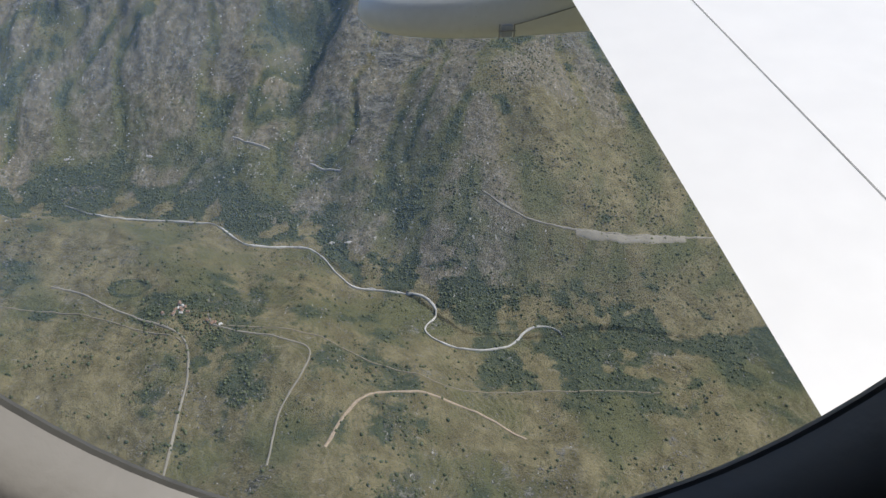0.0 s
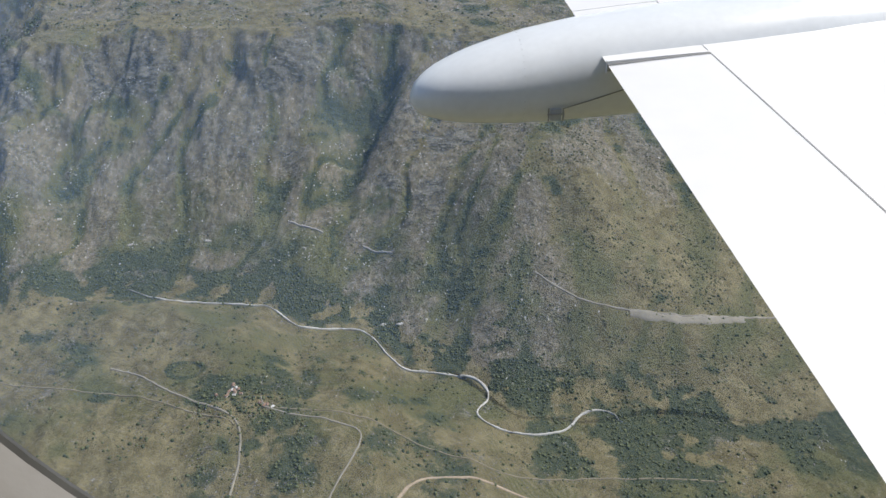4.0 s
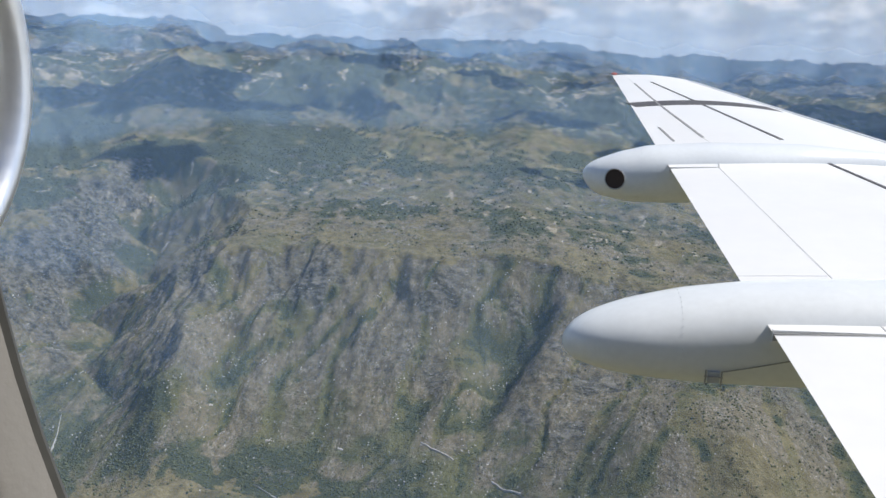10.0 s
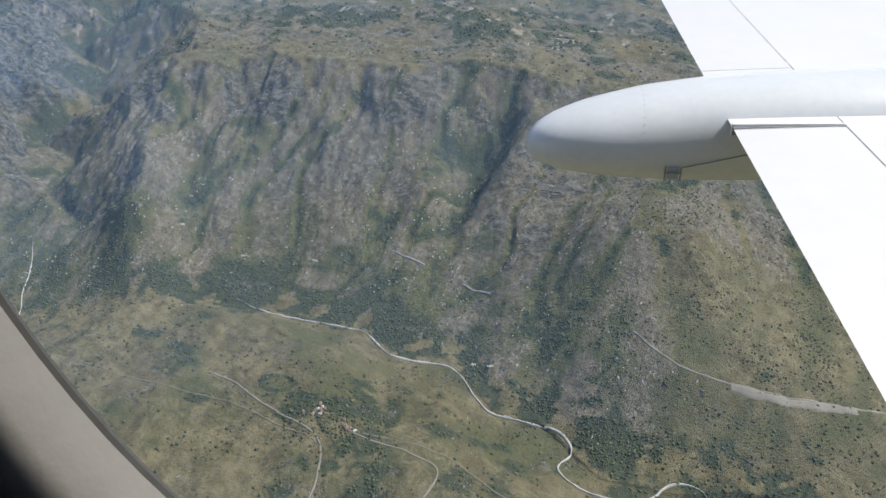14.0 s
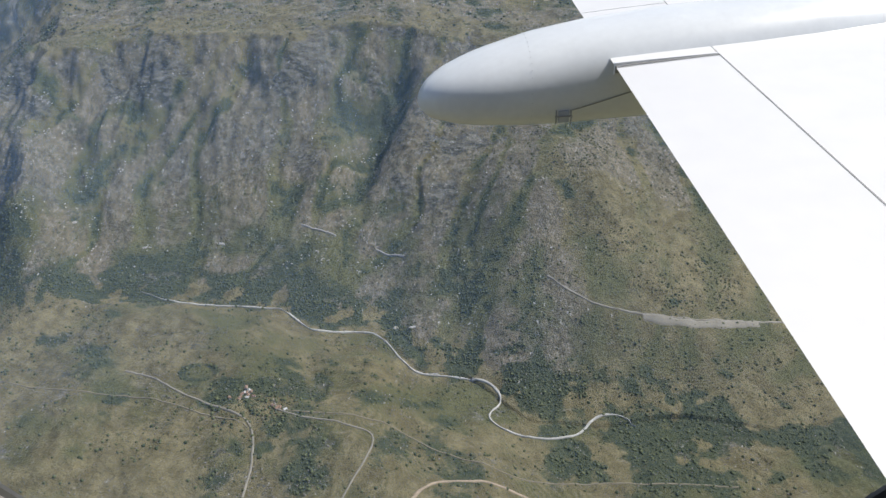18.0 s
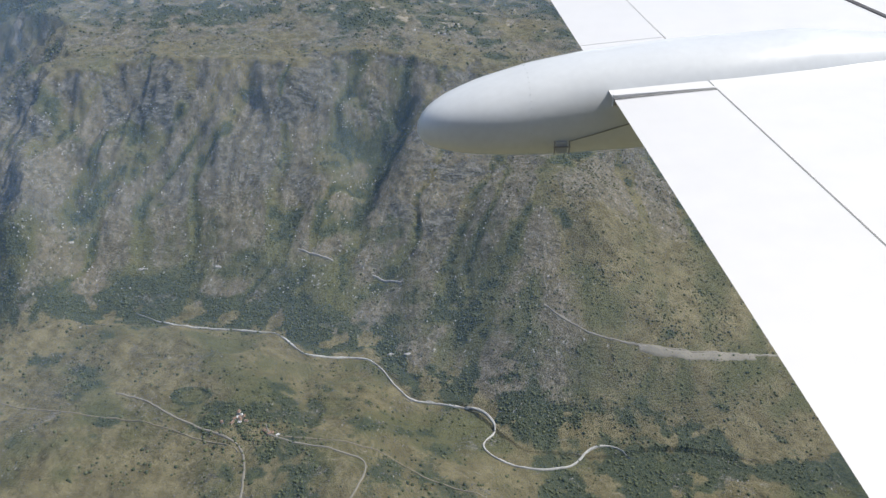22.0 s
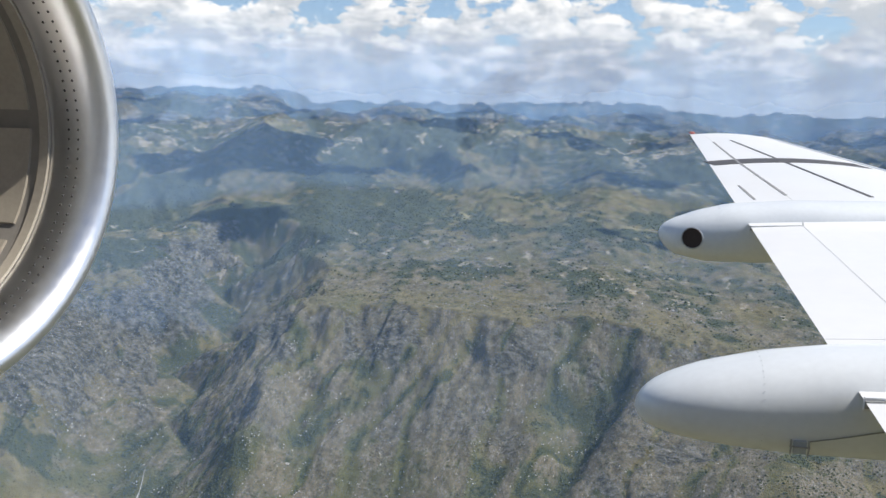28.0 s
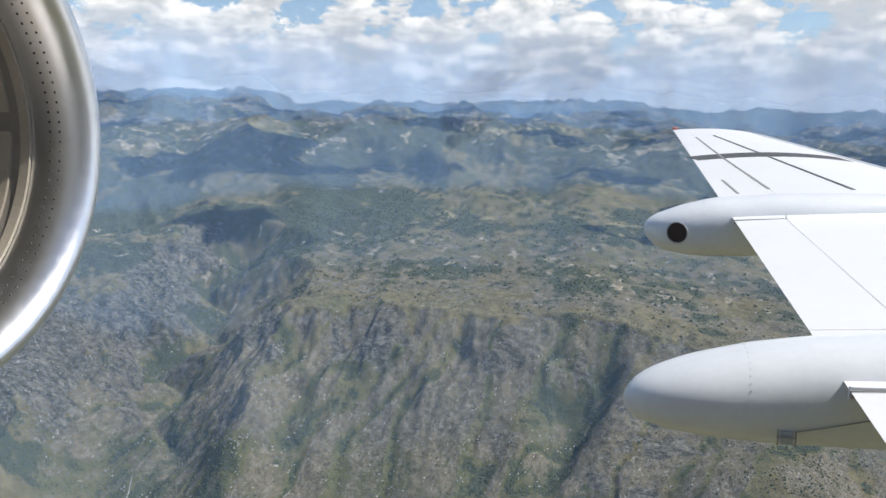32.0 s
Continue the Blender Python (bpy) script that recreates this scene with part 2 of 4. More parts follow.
def height(x, y):
    """The land's height, and how steep, rocky face it is there."""
    r = np.hypot(x, y)
    x = plan_x(x)
    wx, wy = x + 13 * fbm(x, y, 90, 2), y + 13 * fbm(x + 300, y, 90, 2)
    rv = river_y(x)
    floor = -374 - 11 * sm(0, 180, x) - 0.07 * np.clip(x - 180, 0, 400)
    # the near hills, grazed and rounded
    near = -343 + 48 * sm(-60, -480, x) - 37 * sm(90, 240, x) - 20 * sm(240, 500, x) + 9 * fbm(x, y, 170, 3) + 2.4 * fbm(x, y, 40, 3)
    near = near + 0.05 * (y - 380) * sm(-380, -520, x) - 26 * sm(260, 140, y) * sm(-250, 250, x)
    # the far side: a slope of gullies below a plateau
    rim = 815 + 46 * fbm(x, y * 0.6, 170, 5, 0.55) + 0.10 * np.clip(x, 0, 600)
    top = -229 - 0.11 * np.clip(x - 60, 0, 420) + 0.075 * np.maximum(0, y - 830) * sm(2600, 1200, y) + 7 * fbm(x, y, 160, 4)
    s = np.clip((wy - rv - 14) / (rim - rv - 14), 0.0, 1.0)
    east = sm(110, 235, x)                       # past the ravine the hillside is rounder
    rise = 0.42 * s + 0.52 * s * s + 0.06 * sm(0.70, 0.97, s + 0.06 * fbm(x, y, 30, 2))
    gully = 1 - 2 * np.abs(perlin((wx - 0.38 * wy) / 58, wy / 185) + 0.28 * perlin((wx - 0.3 * wy) / 27, wy / 70))
    face = np.sin(np.pi * np.clip(s, 0, 1)) ** 0.7 * (1 - 0.75 * east)
    fine = 1 - 2 * np.abs(perlin((wx - 0.30 * wy + 40) / 24, wy / 66) + 0.4 * perlin(wx / 9, wy / 16))
    crag = ridged(wx + 0.2 * wy, wy, 15, 3, 0.6)
    far = floor + (top - floor) * (rise * (1 - east) + (0.62 * s + 0.38 * s * s) * east) + face * (2 - 3.2 * sm(0.55, 1.0, gully) - 0.9 * sm(0.60, 1.0, fine) + 0.7 * crag)
    # spurs that reach out from the slope
    far = far + 48 * np.exp(-((x + 262 + 0.5 * (y - 630)) / 46) ** 2 - ((y - 615) / 75) ** 2)
    far = far + 44 * np.exp(-((x - 262) / 92) ** 2 - ((y - 600) / 82) ** 2) + 24 * np.exp(-((x - 300) / 100) ** 2 - ((y - 470) / 60) ** 2)
    far = far - 26 * np.exp(-((x - ravine_x(y)) / 21) ** 2) * sm(590, 680, y) * sm(830, 770, y) + 10 * np.exp(-((x - ravine_x(y) - 62) / 44) ** 2 - ((y - 715) / 70) ** 2) * (1 + 0.35 * ridged(x, y, 26, 3, 0.6))
    far = far - 9 * np.exp(-((x - 262) / 20) ** 2 - ((y - 560) / 45) ** 2)
    # the massif on the far left, bare limestone
    left = -268 + 0.02 * (y - 600) + 12 * ridged(wx + wy * 0.5, wy * 0.8, 95, 3, 0.5) * sm(500, 640, y) + 30 * sm(700, 1000, y)
    left = left + (5.5 * ridged((wx + wy) * 0.5, (wy - wx), 34, 4, 0.62)) * sm(500, 600, y)
    left = np.where(y < 560, near + (left - near) * sm(470, 560, y), left)
    edge = sm(-380, -500, x + 0.42 * (y - 479))
    z = np.where(y < rv, 0, far) * (1 - edge) + left * edge * (y >= rv) + 0.0
    # near bank
    bank = sm(-4, 50 + 120 * sm(-150, -270, x) * sm(-470, -380, x) + 95 * sm(-60, 70, x), rv - y + 8 * fbm(x, y, 30, 2))
    nearland = floor + (near - floor) * bank
    z = np.where(y < rv, nearland * (1 - edge * sm(430, rv, y)) + left * edge * sm(430, rv, y), z)
    # the gorge
    d = np.abs(wx - gorge_x(wy))
    west = 0.35 + 0.65 * sm(25, -25, wx - gorge_x(wy))
    cut = -378 + 0.155 * np.maximum(0, y - 479) + 0.50 * np.maximum(0, d - 2) + 15 * west * ridged(wx + 0.4 * wy, wy, 58, 5, 0.6) * sm(6, 60, d) + 6 * ridged(wx - 0.5 * wy, wy, 24, 3, 0.6) * sm(2, 25, d)
    cut = np.where(y < 470, 0, cut + 500 * sm(1150, 1500, y))
    z2 = np.minimum(z, cut)
    rock = np.clip(edge * sm(500, 620, y) * sm(880, 740, y) + sm(-4, 16, z - z2 + 6 * fbm(x, y, 50, 3)) * sm(14, 50, d) * sm(500, 560, y) * west, 0, 1)
    z = z2
    # plateau hills and the mountains that close the view
    z = z + sm(950, 1300, y) * (10 * ridged(x, y, 260, 5) + 4 * fbm(x, y, 60, 3))
    z = z + 112 * sm(1350, 2200, r) * sm(0.0, 900, y) + 52 * sm(2300, 4400, r) * sm(0, 900, y)
    z = z + sm(1300, 1900, r) * (58 * far_hills(x, y) + 22 * fbm(x, y, 900, 3)) + sm(2600, 4000, r) * (46 * ridged(x, y + 400, 520, 6, 0.55) - 14)
    z = z + 46 * np.exp(-((r - 2750) / 420) ** 2) * sm(250, -250, x) * (0.7 + 0.7 * ridged(x, y, 330, 5, 0.6)) + 34 * sm(3700, 4700, r) * sm(0, 900, y)
    z = z - 16 * sm(300, 2600, x) * sm(1500, 3500, r) + 12 * np.exp(-((x + 1250) / 500) ** 2 - ((y - 2700) / 600) ** 2)
    z = z + (0.7 * fbm(x, y, 12, 3) + 2.4 * sm(820, 900, y) * ridged(x, y, 42, 4, 0.6)) * sm(1700, 900, r)
    return z, rock, s, edge, gully, fine
# ---- the wing ----
def te_x(y):
    return 0.656 - 0.0197 * (y - 2.45)


def te_z(y):
    return -0.9746 + 0.0504 * y


def le_x(y):
    return 1.68 + (12.55 - y) * 0.190 + 0.022 * max(0.0, 7.5 - y) ** 1.3


def wing_top(x, y):
    """The height of the wing's upper skin."""
    u = (x - te_x(y)) / (le_x(y) - te_x(y))
    u = min(1.0, max(0.0, u))
    c = le_x(y) - te_x(y)
    return te_z(y) + c * (0.125 * u * (1 - u) ** 1.1 * (1 + 0.5 * u)) - 0.03 * c * u


wing = thing("aircraft_wing", "white jet wing with flaps, track fairings and dark seams", "wing")


def wing_ring(y, u0, u1, thick):
    c = le_x(y) - te_x(y)
    us = [u0 + (u1 - u0) * k / 16 for k in range(17)]
    if u1 == 1.0:
        us = [u0 + (u1 - u0) * math.sin(math.pi / 2 * k / 16) for k in range(17)]
    up = [(te_x(y) + u * c, y, wing_top(te_x(y) + u * c, y)) for u in us]
    low = [(te_x(y) + u * c, y, wing_top(te_x(y) + u * c, y) - 0.012 - thick * c * (u * (1 - u)) ** 0.5 * 0.9) for u in reversed(us[(0 if u0 > 0 else 1):(16 if u1 == 1.0 else 17)])]
    return up + low


def hinge(y):
    if y > 5.8:
        return 0.975 - 0.0549 * (y - 6.36)
    return 1.0 + 0.055 * (2.45 - y) if y < 2.45 else 1.0 - 0.035 * (y - 2.45)


def spar_u(y):
    """Where the flaps and the aileron meet the wing box, as a share of the chord."""
    return (hinge(y) - te_x(y)) / (le_x(y) - te_x(y))


STATIONS = [0.25, 1.2, 2.40, 3.0, 3.6, 5.12, 5.9, 6.6, 7.4, 8.60, 9.6, 10.6, 11.6, 12.3, 12.6]
part("wing_box", loft([wing_ring(y, spar_u(y) + 0.0007, 1.0, 0.20) for y in STATIONS]), WHITE_PAINT, wing, "white painted wing skin")
for name, y0, y1 in (("inner_flap", 0.25, 2.44), ("middle_flap", 3.02, 5.14), ("outer_flap", 5.92, 8.60), ("aileron", 8.72, 12.50)):
    ys = [y0 + (y1 - y0) * k / 6 for k in range(7)]
    part(name, loft([wing_ring(y, 0.0, spar_u(y) - 0.0007, 0.05) for y in ys]), WHITE_PAINT, wing, "white hinged trailing edge panel")
# what closes the trailing edge beside the fairings, and the tip
for y0, y1 in ((2.44, 3.02), (5.14, 5.92), (8.60, 8.72), (12.50, 12.6)):
    part("fixed_trailing_edge", loft([wing_ring(y, 0.0, spar_u(y) - 0.001, 0.05) for y in (y0 + 0.004, y1 - 0.004)]), WHITE_PAINT, wing)


def strip_on_wing(name, points, width, mat, lift=0.003):
    """A thin strip that follows the upper skin through points (x, y)."""
    pts = []
    for (x0, y0), (x1, y1) in zip(points, points[1:]):
        pts += [(x0 + (x1 - x0) * k / 12, y0 + (y1 - y0) * k / 12) for k in range(12)]
    pts.append(points[-1])
    rings = []
    for k, (x, y) in enumerate(pts):
        a, b = pts[max(0, k - 1)], pts[min(len(pts) - 1, k + 1)]
        dx, dy = b[0] - a[0], b[1] - a[1]
        s = width / 2 / math.hypot(dx, dy)
        p, q = (x - dy * s, y + dx * s), (x + dy * s, y - dx * s)
        rings.append([(*p, wing_top(*p) - 0.004), (*p, wing_top(*p) + lift), (*q, wing_top(*q) + lift), (*q, wing_top(*q) - 0.004)])
    return part(name, loft(rings), mat, wing, "", False)


strip_on_wing("flap_seam", [(hinge(0.3), 0.3), (hinge(2.44), 2.44)], 0.0045, SEAM, 0.0008)
strip_on_wing("flap_seam", [(hinge(3.1), 3.1), (hinge(5.14), 5.14)], 0.006, SEAM_MID, 0.0008)
strip_on_wing("aileron_gap", [(0.715, 11.1), (0.83, 8.6), (0.975, 6.36)], 0.022, SEAM)
strip_on_wing("spoiler_gap", [(0.955, 11.3), (1.25, 8.9), (1.56, 6.32)], 0.032, SEAL)
strip_on_wing("spoiler_gap", [(1.62, 5.42), (1.75, 4.5), (1.86, 3.6), (1.98, 2.5)], 0.026, SEAL)
strip_on_wing("trim_seam", [(0.685, 6.95), (0.735, 6.2)], 0.018, SEAM)
strip_on_wing("seal_band", [(0.535, 8.64), (0.95, 8.74), (1.4, 8.83), (2.10, 8.97)], 0.40, SEAL)
strip_on_wing("leading_edge_band", [(le_x(12.4) - 0.06, 12.4), (le_x(10) - 0.07, 10), (le_x(7) - 0.09, 7), (le_x(4) - 0.10, 4)], 0.10, GREY_PAINT, 0.006)
bm = bmesh.new()
bmesh.ops.create_uvsphere(bm, u_segments=12, v_segments=8, radius=0.027, matrix=pose(te_x(12.55) + 0.03, 12.58, te_z(12.6) + 0.025) @ Matrix.Diagonal((1.8, 0.7, 0.7, 1)))
part("position_light", bm, RED_LENS, wing, "red light at the wing tip")


def pod_ring(yc, half, nose, tops, lows, end, x, grow=0.0, n=28):
    t, b = np.interp(x, [p[0] for p in tops], [p[1] for p in tops]) + grow, np.interp(x, [p[0] for p in lows], [p[1] for p in lows]) - grow
    w = half * min(1.0, (1 - (1 - min(1, (x - nose) / 0.42)) ** 2.2)) ** 0.50 * (1 - 0.75 * sm(1.0, end, x))
    mid = t * 0.45 + b * 0.55
    w = max(w, 0.004) + grow
    ring = []
    for j in range(n):
        a = 2 * math.pi * j / n
        c, s = math.cos(a), math.sin(a)
        ring.append((x, yc + w * math.copysign(abs(c) ** 0.85, c), mid + ((t - mid) if s > 0 else (mid - b)) * math.copysign(abs(s) ** 0.85, s)))
    return ring


def fairing(yc, half, nose, tops, lows, end, seams):
    """A flap track fairing: a blunt canoe under the flaps, with a hump over the wing's skin, and a ring of fasteners."""
    rings = [pod_ring(yc, half, nose, tops, lows, end, nose + (end - nose) * (k / 33) ** 1.7) for k in range(34)]
    ob = part("track_fairing", loft(rings), FAIRING_PAINT, wing, "white canoe-shaped flap track fairing")
    bm = bmesh.new()
    for x in seams:
        ring = pod_ring(yc, half, nose, tops, lows, end, x - 0.012, 0.0005, 40)
        for q in ring:
            bmesh.ops.create_icosphere(bm, subdivisions=1, radius=0.0019, matrix=Matrix.Translation(q))
    tagged(part("rivets", bm, SEAM_PALE, ob, "row of small rivets"), kind="stuff")
    return ob


near_pod = fairing(2.72, 0.22, -0.014, [(-0.014, -1.03), (-0.004, -1.0), (0.03, -0.963), (0.075, -0.933), (0.14, -0.903), (0.216, -0.873), (0.415, -0.813), (0.60, -0.775), (0.9, -0.736), (1.4, -0.70), (1.9, -0.73), (2.4, -0.82)],
                   [(-0.014, -1.05), (-0.004, -1.073), (0.03, -1.096), (0.14, -1.114), (0.35, -1.122), (0.5, -1.124), (0.9, -1.105), (1.4, -1.05), (2.4, -0.90)], 2.4, (0.40,))
far_pod = fairing(5.5, 0.25, 0.043, [(0.043, -0.82), (0.055, -0.79), (0.09, -0.757), (0.136, -0.73), (0.288, -0.668), (0.488, -0.612), (0.9, -0.57), (1.5, -0.55), (2.0, -0.575), (2.4, -0.66)],
                  [(0.043, -0.845), (0.055, -0.88), (0.10, -0.935), (0.157, -0.972), (0.36, -1.01), (0.7, -1.0), (1.5, -0.90), (2.4, -0.75)], 2.4, (0.44,))


def tube(points, radius, n=8):
    rings = []
    for k, p in enumerate(points):
        d = (Vector(points[min(k + 1, len(points) - 1)]) - Vector(points[max(k - 1, 0)])).normalized()
        u = d.orthogonal().normalized()
        w = d.cross(u)
        rings.append([Vector(p) + radius * (math.cos(2 * math.pi * j / n) * u + math.sin(2 * math.pi * j / n) * w) for j in range(n)])
    return loft(rings)


# the outlet in the outer fairing, its rim, and the bracket and seams of the inner one
bm = bmesh.new()
bmesh.ops.create_cone(bm, cap_ends=True, segments=28, radius1=0.070, radius2=0.066, depth=0.05, matrix=pose(0.268, 5.292, -0.826, 90, 0, -20))
part("outlet", bm, PIPE, far_pod, "dark round outlet")
ring = [(0.260 + 0.071 * math.cos(a) * 0.94, 5.268 - 0.024 * math.cos(a), -0.826 + 0.071 * math.sin(a)) for a in np.linspace(0, 2 * math.pi, 33)]
part("outlet_rim", tube(ring, 0.004), GREY_PAINT, far_pod)
bracket = part("bracket", loft([[(x, 2.494, -1.060), (x, 2.494, -1.020), (x, 2.52, -1.020), (x, 2.52, -1.060)] for x in (0.480, 0.518)]), GREY_PAINT, near_pod, "small hinge bracket", False)
for x in (0.472, 0.524):
    part("bracket_lug", tube([(x, 2.492, -1.066), (x, 2.488, -1.040), (x, 2.494, -1.014)], 0.0028), GAP_EDGE, bracket)
part("bracket_pin", tube([(0.468, 2.490, -1.036), (0.528, 2.490, -1.036)], 0.003), GAP_EDGE, bracket)
part("split_seam", tube([(0.526, 2.499, -1.018), (0.60, 2.499, -0.998), (0.66, 2.499, -0.980), (0.75, 2.499, -0.952)], 0.0020), GAP_EDGE, near_pod)


def flap_end(y, x_end, rise=0.016):
    """The raised lip at a flap's end beside a fairing, and the dark gap in front of it."""
    xs = [te_x(y) - 0.002 + (x_end - te_x(y) + 0.002) * k / 8 for k in range(9)]
    ups = [rise * (1 - 0.7 * k / 8) for k in range(9)]
    part("flap_end_lip", loft([[(x, y + 0.010, wing_top(x, y) - 0.03), (x, y + 0.010, wing_top(x, y) + u), (x, y + 0.024, wing_top(x, y) + u), (x, y + 0.024, wing_top(x, y) - 0.03)] for x, u in zip(xs, ups)]), WHITE_PAINT, wing, "raised white lip at the flap end", False)
    part("flap_end_gap", loft([[(x, y + 0.002, wing_top(x, y) - 0.02), (x, y + 0.002, wing_top(x, y) + 0.001 + u * 0.2), (x, y + 0.009, wing_top(x, y) + 0.001 + u * 0.2), (x, y + 0.009, wing_top(x, y) - 0.02)] for x, u in zip(xs, ups)]), GAP_EDGE, wing, "dark gap at the flap end", False)


flap_end(2.444, 1.0, 0.013)
flap_end(5.144, 0.91, 0.007)

for y in (12.5, 12.15, 11.75, 11.3):
    part("static_wick", tube([(te_x(y) + 0.01, y, te_z(y) - 0.006), (te_x(y) - 0.11, y + 0.01, te_z(y) - 0.004)], 0.004, 6), SEAL, wing, "thin dark static wick")
part("static_wick", tube([(0.06, 5.5, -0.83), (-0.03, 5.5, -0.835)], 0.004, 6), GREY_PAINT, far_pod)

# ---- the engine beside the tail, seen into its inlet ----
engine = thing("jet_engine", "rear-mounted jet engine with a polished metal intake lip", "engine", at=(0, 0, 0))
EX, EY, EZ = -1.74, 1.50, -0.062


def turned(name, profile, mat, parent, label="", n=96):
    """A part turned about the engine's axis; the profile gives how far aft, and the radius."""
    rings = [[(EX - d, EY + r * math.cos(2 * math.pi * k / n), EZ + r * math.sin(2 * math.pi * k / n)) for k in range(n)] for d, r in profile]
    return part(name, loft(rings, caps=False), mat, parent, label)


lip_curve = []
for k in range(25):
    a = math.pi * k / 24
    lip_curve.append((0.20 - 0.20 * math.sin(a) ** 0.8, 0.700 + 0.072 * math.cos(a) + (0.012 if k == 0 else 0)))
lip = turned("intake_lip", lip_curve, POLISHED, engine, "polished bare metal intake lip")
nacelle = turned("nacelle", [(0.202, 0.784), (0.5, 0.815), (1.4, 0.85), (2.4, 0.80), (3.4, 0.62), (3.5, 0.58), (3.5, 0.4)], NACELLE, engine, "white engine nacelle")
turned("duct", [(0.20, 0.628), (0.26, 0.622), (0.60, 0.612), (0.95, 0.600), (1.25, 0.590)], DUCT, engine, "grey inlet duct")
turned("duct_ring", [(0.197, 0.626), (0.198, 0.617), (0.232, 0.615), (0.233, 0.627)], PANEL_TAN, engine, "light ring behind the lip")
turned("duct_ring", [(0.56, 0.614), (0.56, 0.602), (0.60, 0.602), (0.60, 0.613)], DUCT_DARK, engine)
for k in range(10):
    a0, a1 = 2 * math.pi * (k + 0.08) / 10, 2 * math.pi * (k + 0.92) / 10
    rings = [[(EX - d, EY + r * math.cos(a0 + (a1 - a0) * j / 8), EZ + r * math.sin(a0 + (a1 - a0) * j / 8)) for d, r in ((0.27, 0.622), (0.27, 0.613), (0.52, 0.606), (0.52, 0.616))] for j in range(9)]
    part("acoustic_panel", loft(rings), PANEL_TAN, engine, "tan acoustic lining panel")
turned("fan_disc", [(1.25, 0.58), (1.26, 0.16), (1.05, 0.10), (0.92, 0.004)], DUCT_DARK, engine, "dark fan and spinner")
for k in range(22):
    a = 2 * math.pi * k / 22
    rings = []
    for r in (0.15, 0.30, 0.45, 0.56):
        tw = 0.05 + 0.05 * r
        c, s = math.cos(a), math.sin(a)
        tx, ty = -s, c
        rings.append([(EX - 1.13, EY + r * c - tx * tw, EZ + r * s - ty * tw), (EX - 1.12, EY + r * c - tx * tw, EZ + r * s - ty * tw),
                      (EX - 1.22, EY + r * c + tx * tw, EZ + r * s + ty * tw), (EX - 1.23, EY + r * c + tx * tw, EZ + r * s + ty * tw)])
    part("fan_blade", loft(rings), DUCT_DARK, engine)
bm = bmesh.new()
for row, (d, r) in enumerate(((0.095, 0.6350), (0.128, 0.6304))):
    for k in range(126):
        a = 2 * math.pi * k / 126
        m = Matrix.Translation((EX - d, EY + r * math.cos(a), EZ + r * math.sin(a))) @ Matrix.Rotation(a, 4, "X") @ Matrix.Diagonal((0.0046, 0.003, 0.0046, 1))
        bmesh.ops.create_icosphere(bm, subdivisions=1, radius=1.0, matrix=m)
tagged(part("rivets", bm, SEAL, lip, "two rows of dark rivets"), kind="stuff")
part("pylon", loft([[(EX - 0.9, y, EZ - 0.07), (EX - 0.7, y, EZ), (EX - 0.9, y, EZ + 0.07), (EX - 2.6, y, EZ + 0.07), (EX - 2.8, y, EZ), (EX - 2.6, y, EZ - 0.07)] for y in (0.17, 0.72)]), NACELLE, engine, "white pylon to the fuselage")


# ---- the cabin wall and its window ----
def window_ring(y, a, b, power=2.04, n=96, cx=0.018, cz=0.0):
    out = []
    for k in range(n):
        t = 2 * math.pi * k / n
        c, s = math.cos(t), math.sin(t)
        out.append((cx + a * math.copysign(abs(c) ** (2 / power), c), y, cz + b * math.copysign(abs(s) ** (2 / power), s)))
    return out


def open_loft(name, rings, mat, parent=None, label=""):
    return part(name, loft(rings, caps=False), mat, parent, label)


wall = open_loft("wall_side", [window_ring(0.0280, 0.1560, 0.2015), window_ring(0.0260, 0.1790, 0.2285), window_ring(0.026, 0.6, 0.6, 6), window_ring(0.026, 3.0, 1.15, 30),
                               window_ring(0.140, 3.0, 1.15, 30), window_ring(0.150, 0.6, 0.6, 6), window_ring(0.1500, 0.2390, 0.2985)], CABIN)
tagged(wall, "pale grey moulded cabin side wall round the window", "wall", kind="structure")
win = thing("window_1", "oval cabin window with a pale moulded reveal", "window", kind="structure")
IN = 0.0042
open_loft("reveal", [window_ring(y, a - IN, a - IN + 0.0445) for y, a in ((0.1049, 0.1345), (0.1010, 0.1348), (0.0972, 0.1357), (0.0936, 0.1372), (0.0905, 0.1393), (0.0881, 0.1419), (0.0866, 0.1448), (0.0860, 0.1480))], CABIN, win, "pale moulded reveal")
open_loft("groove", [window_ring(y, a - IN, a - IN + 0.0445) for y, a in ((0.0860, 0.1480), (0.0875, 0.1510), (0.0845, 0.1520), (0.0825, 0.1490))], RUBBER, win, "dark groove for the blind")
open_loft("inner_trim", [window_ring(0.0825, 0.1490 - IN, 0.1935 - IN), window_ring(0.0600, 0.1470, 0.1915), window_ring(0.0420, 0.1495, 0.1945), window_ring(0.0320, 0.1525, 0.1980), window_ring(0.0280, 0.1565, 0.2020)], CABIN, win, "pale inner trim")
open_loft("seal", [window_ring(0.1140, 0.1500 - IN, 0.1945 - IN), window_ring(0.1075, 0.1349 - IN, 0.1794 - IN), window_ring(0.1058, 0.1338 - IN, 0.1783 - IN), window_ring(0.1048, 0.1346 - IN, 0.1791 - IN)], WINDOW_SEAL, win, "dark rubber seal")
open_loft("outer_frame", [window_ring(0.1140, 0.1502 - IN, 0.1947 - IN), window_ring(0.1500, 0.2360, 0.2955), window_ring(0.1520, 0.2490, 0.3085)], GREY_PAINT, win)
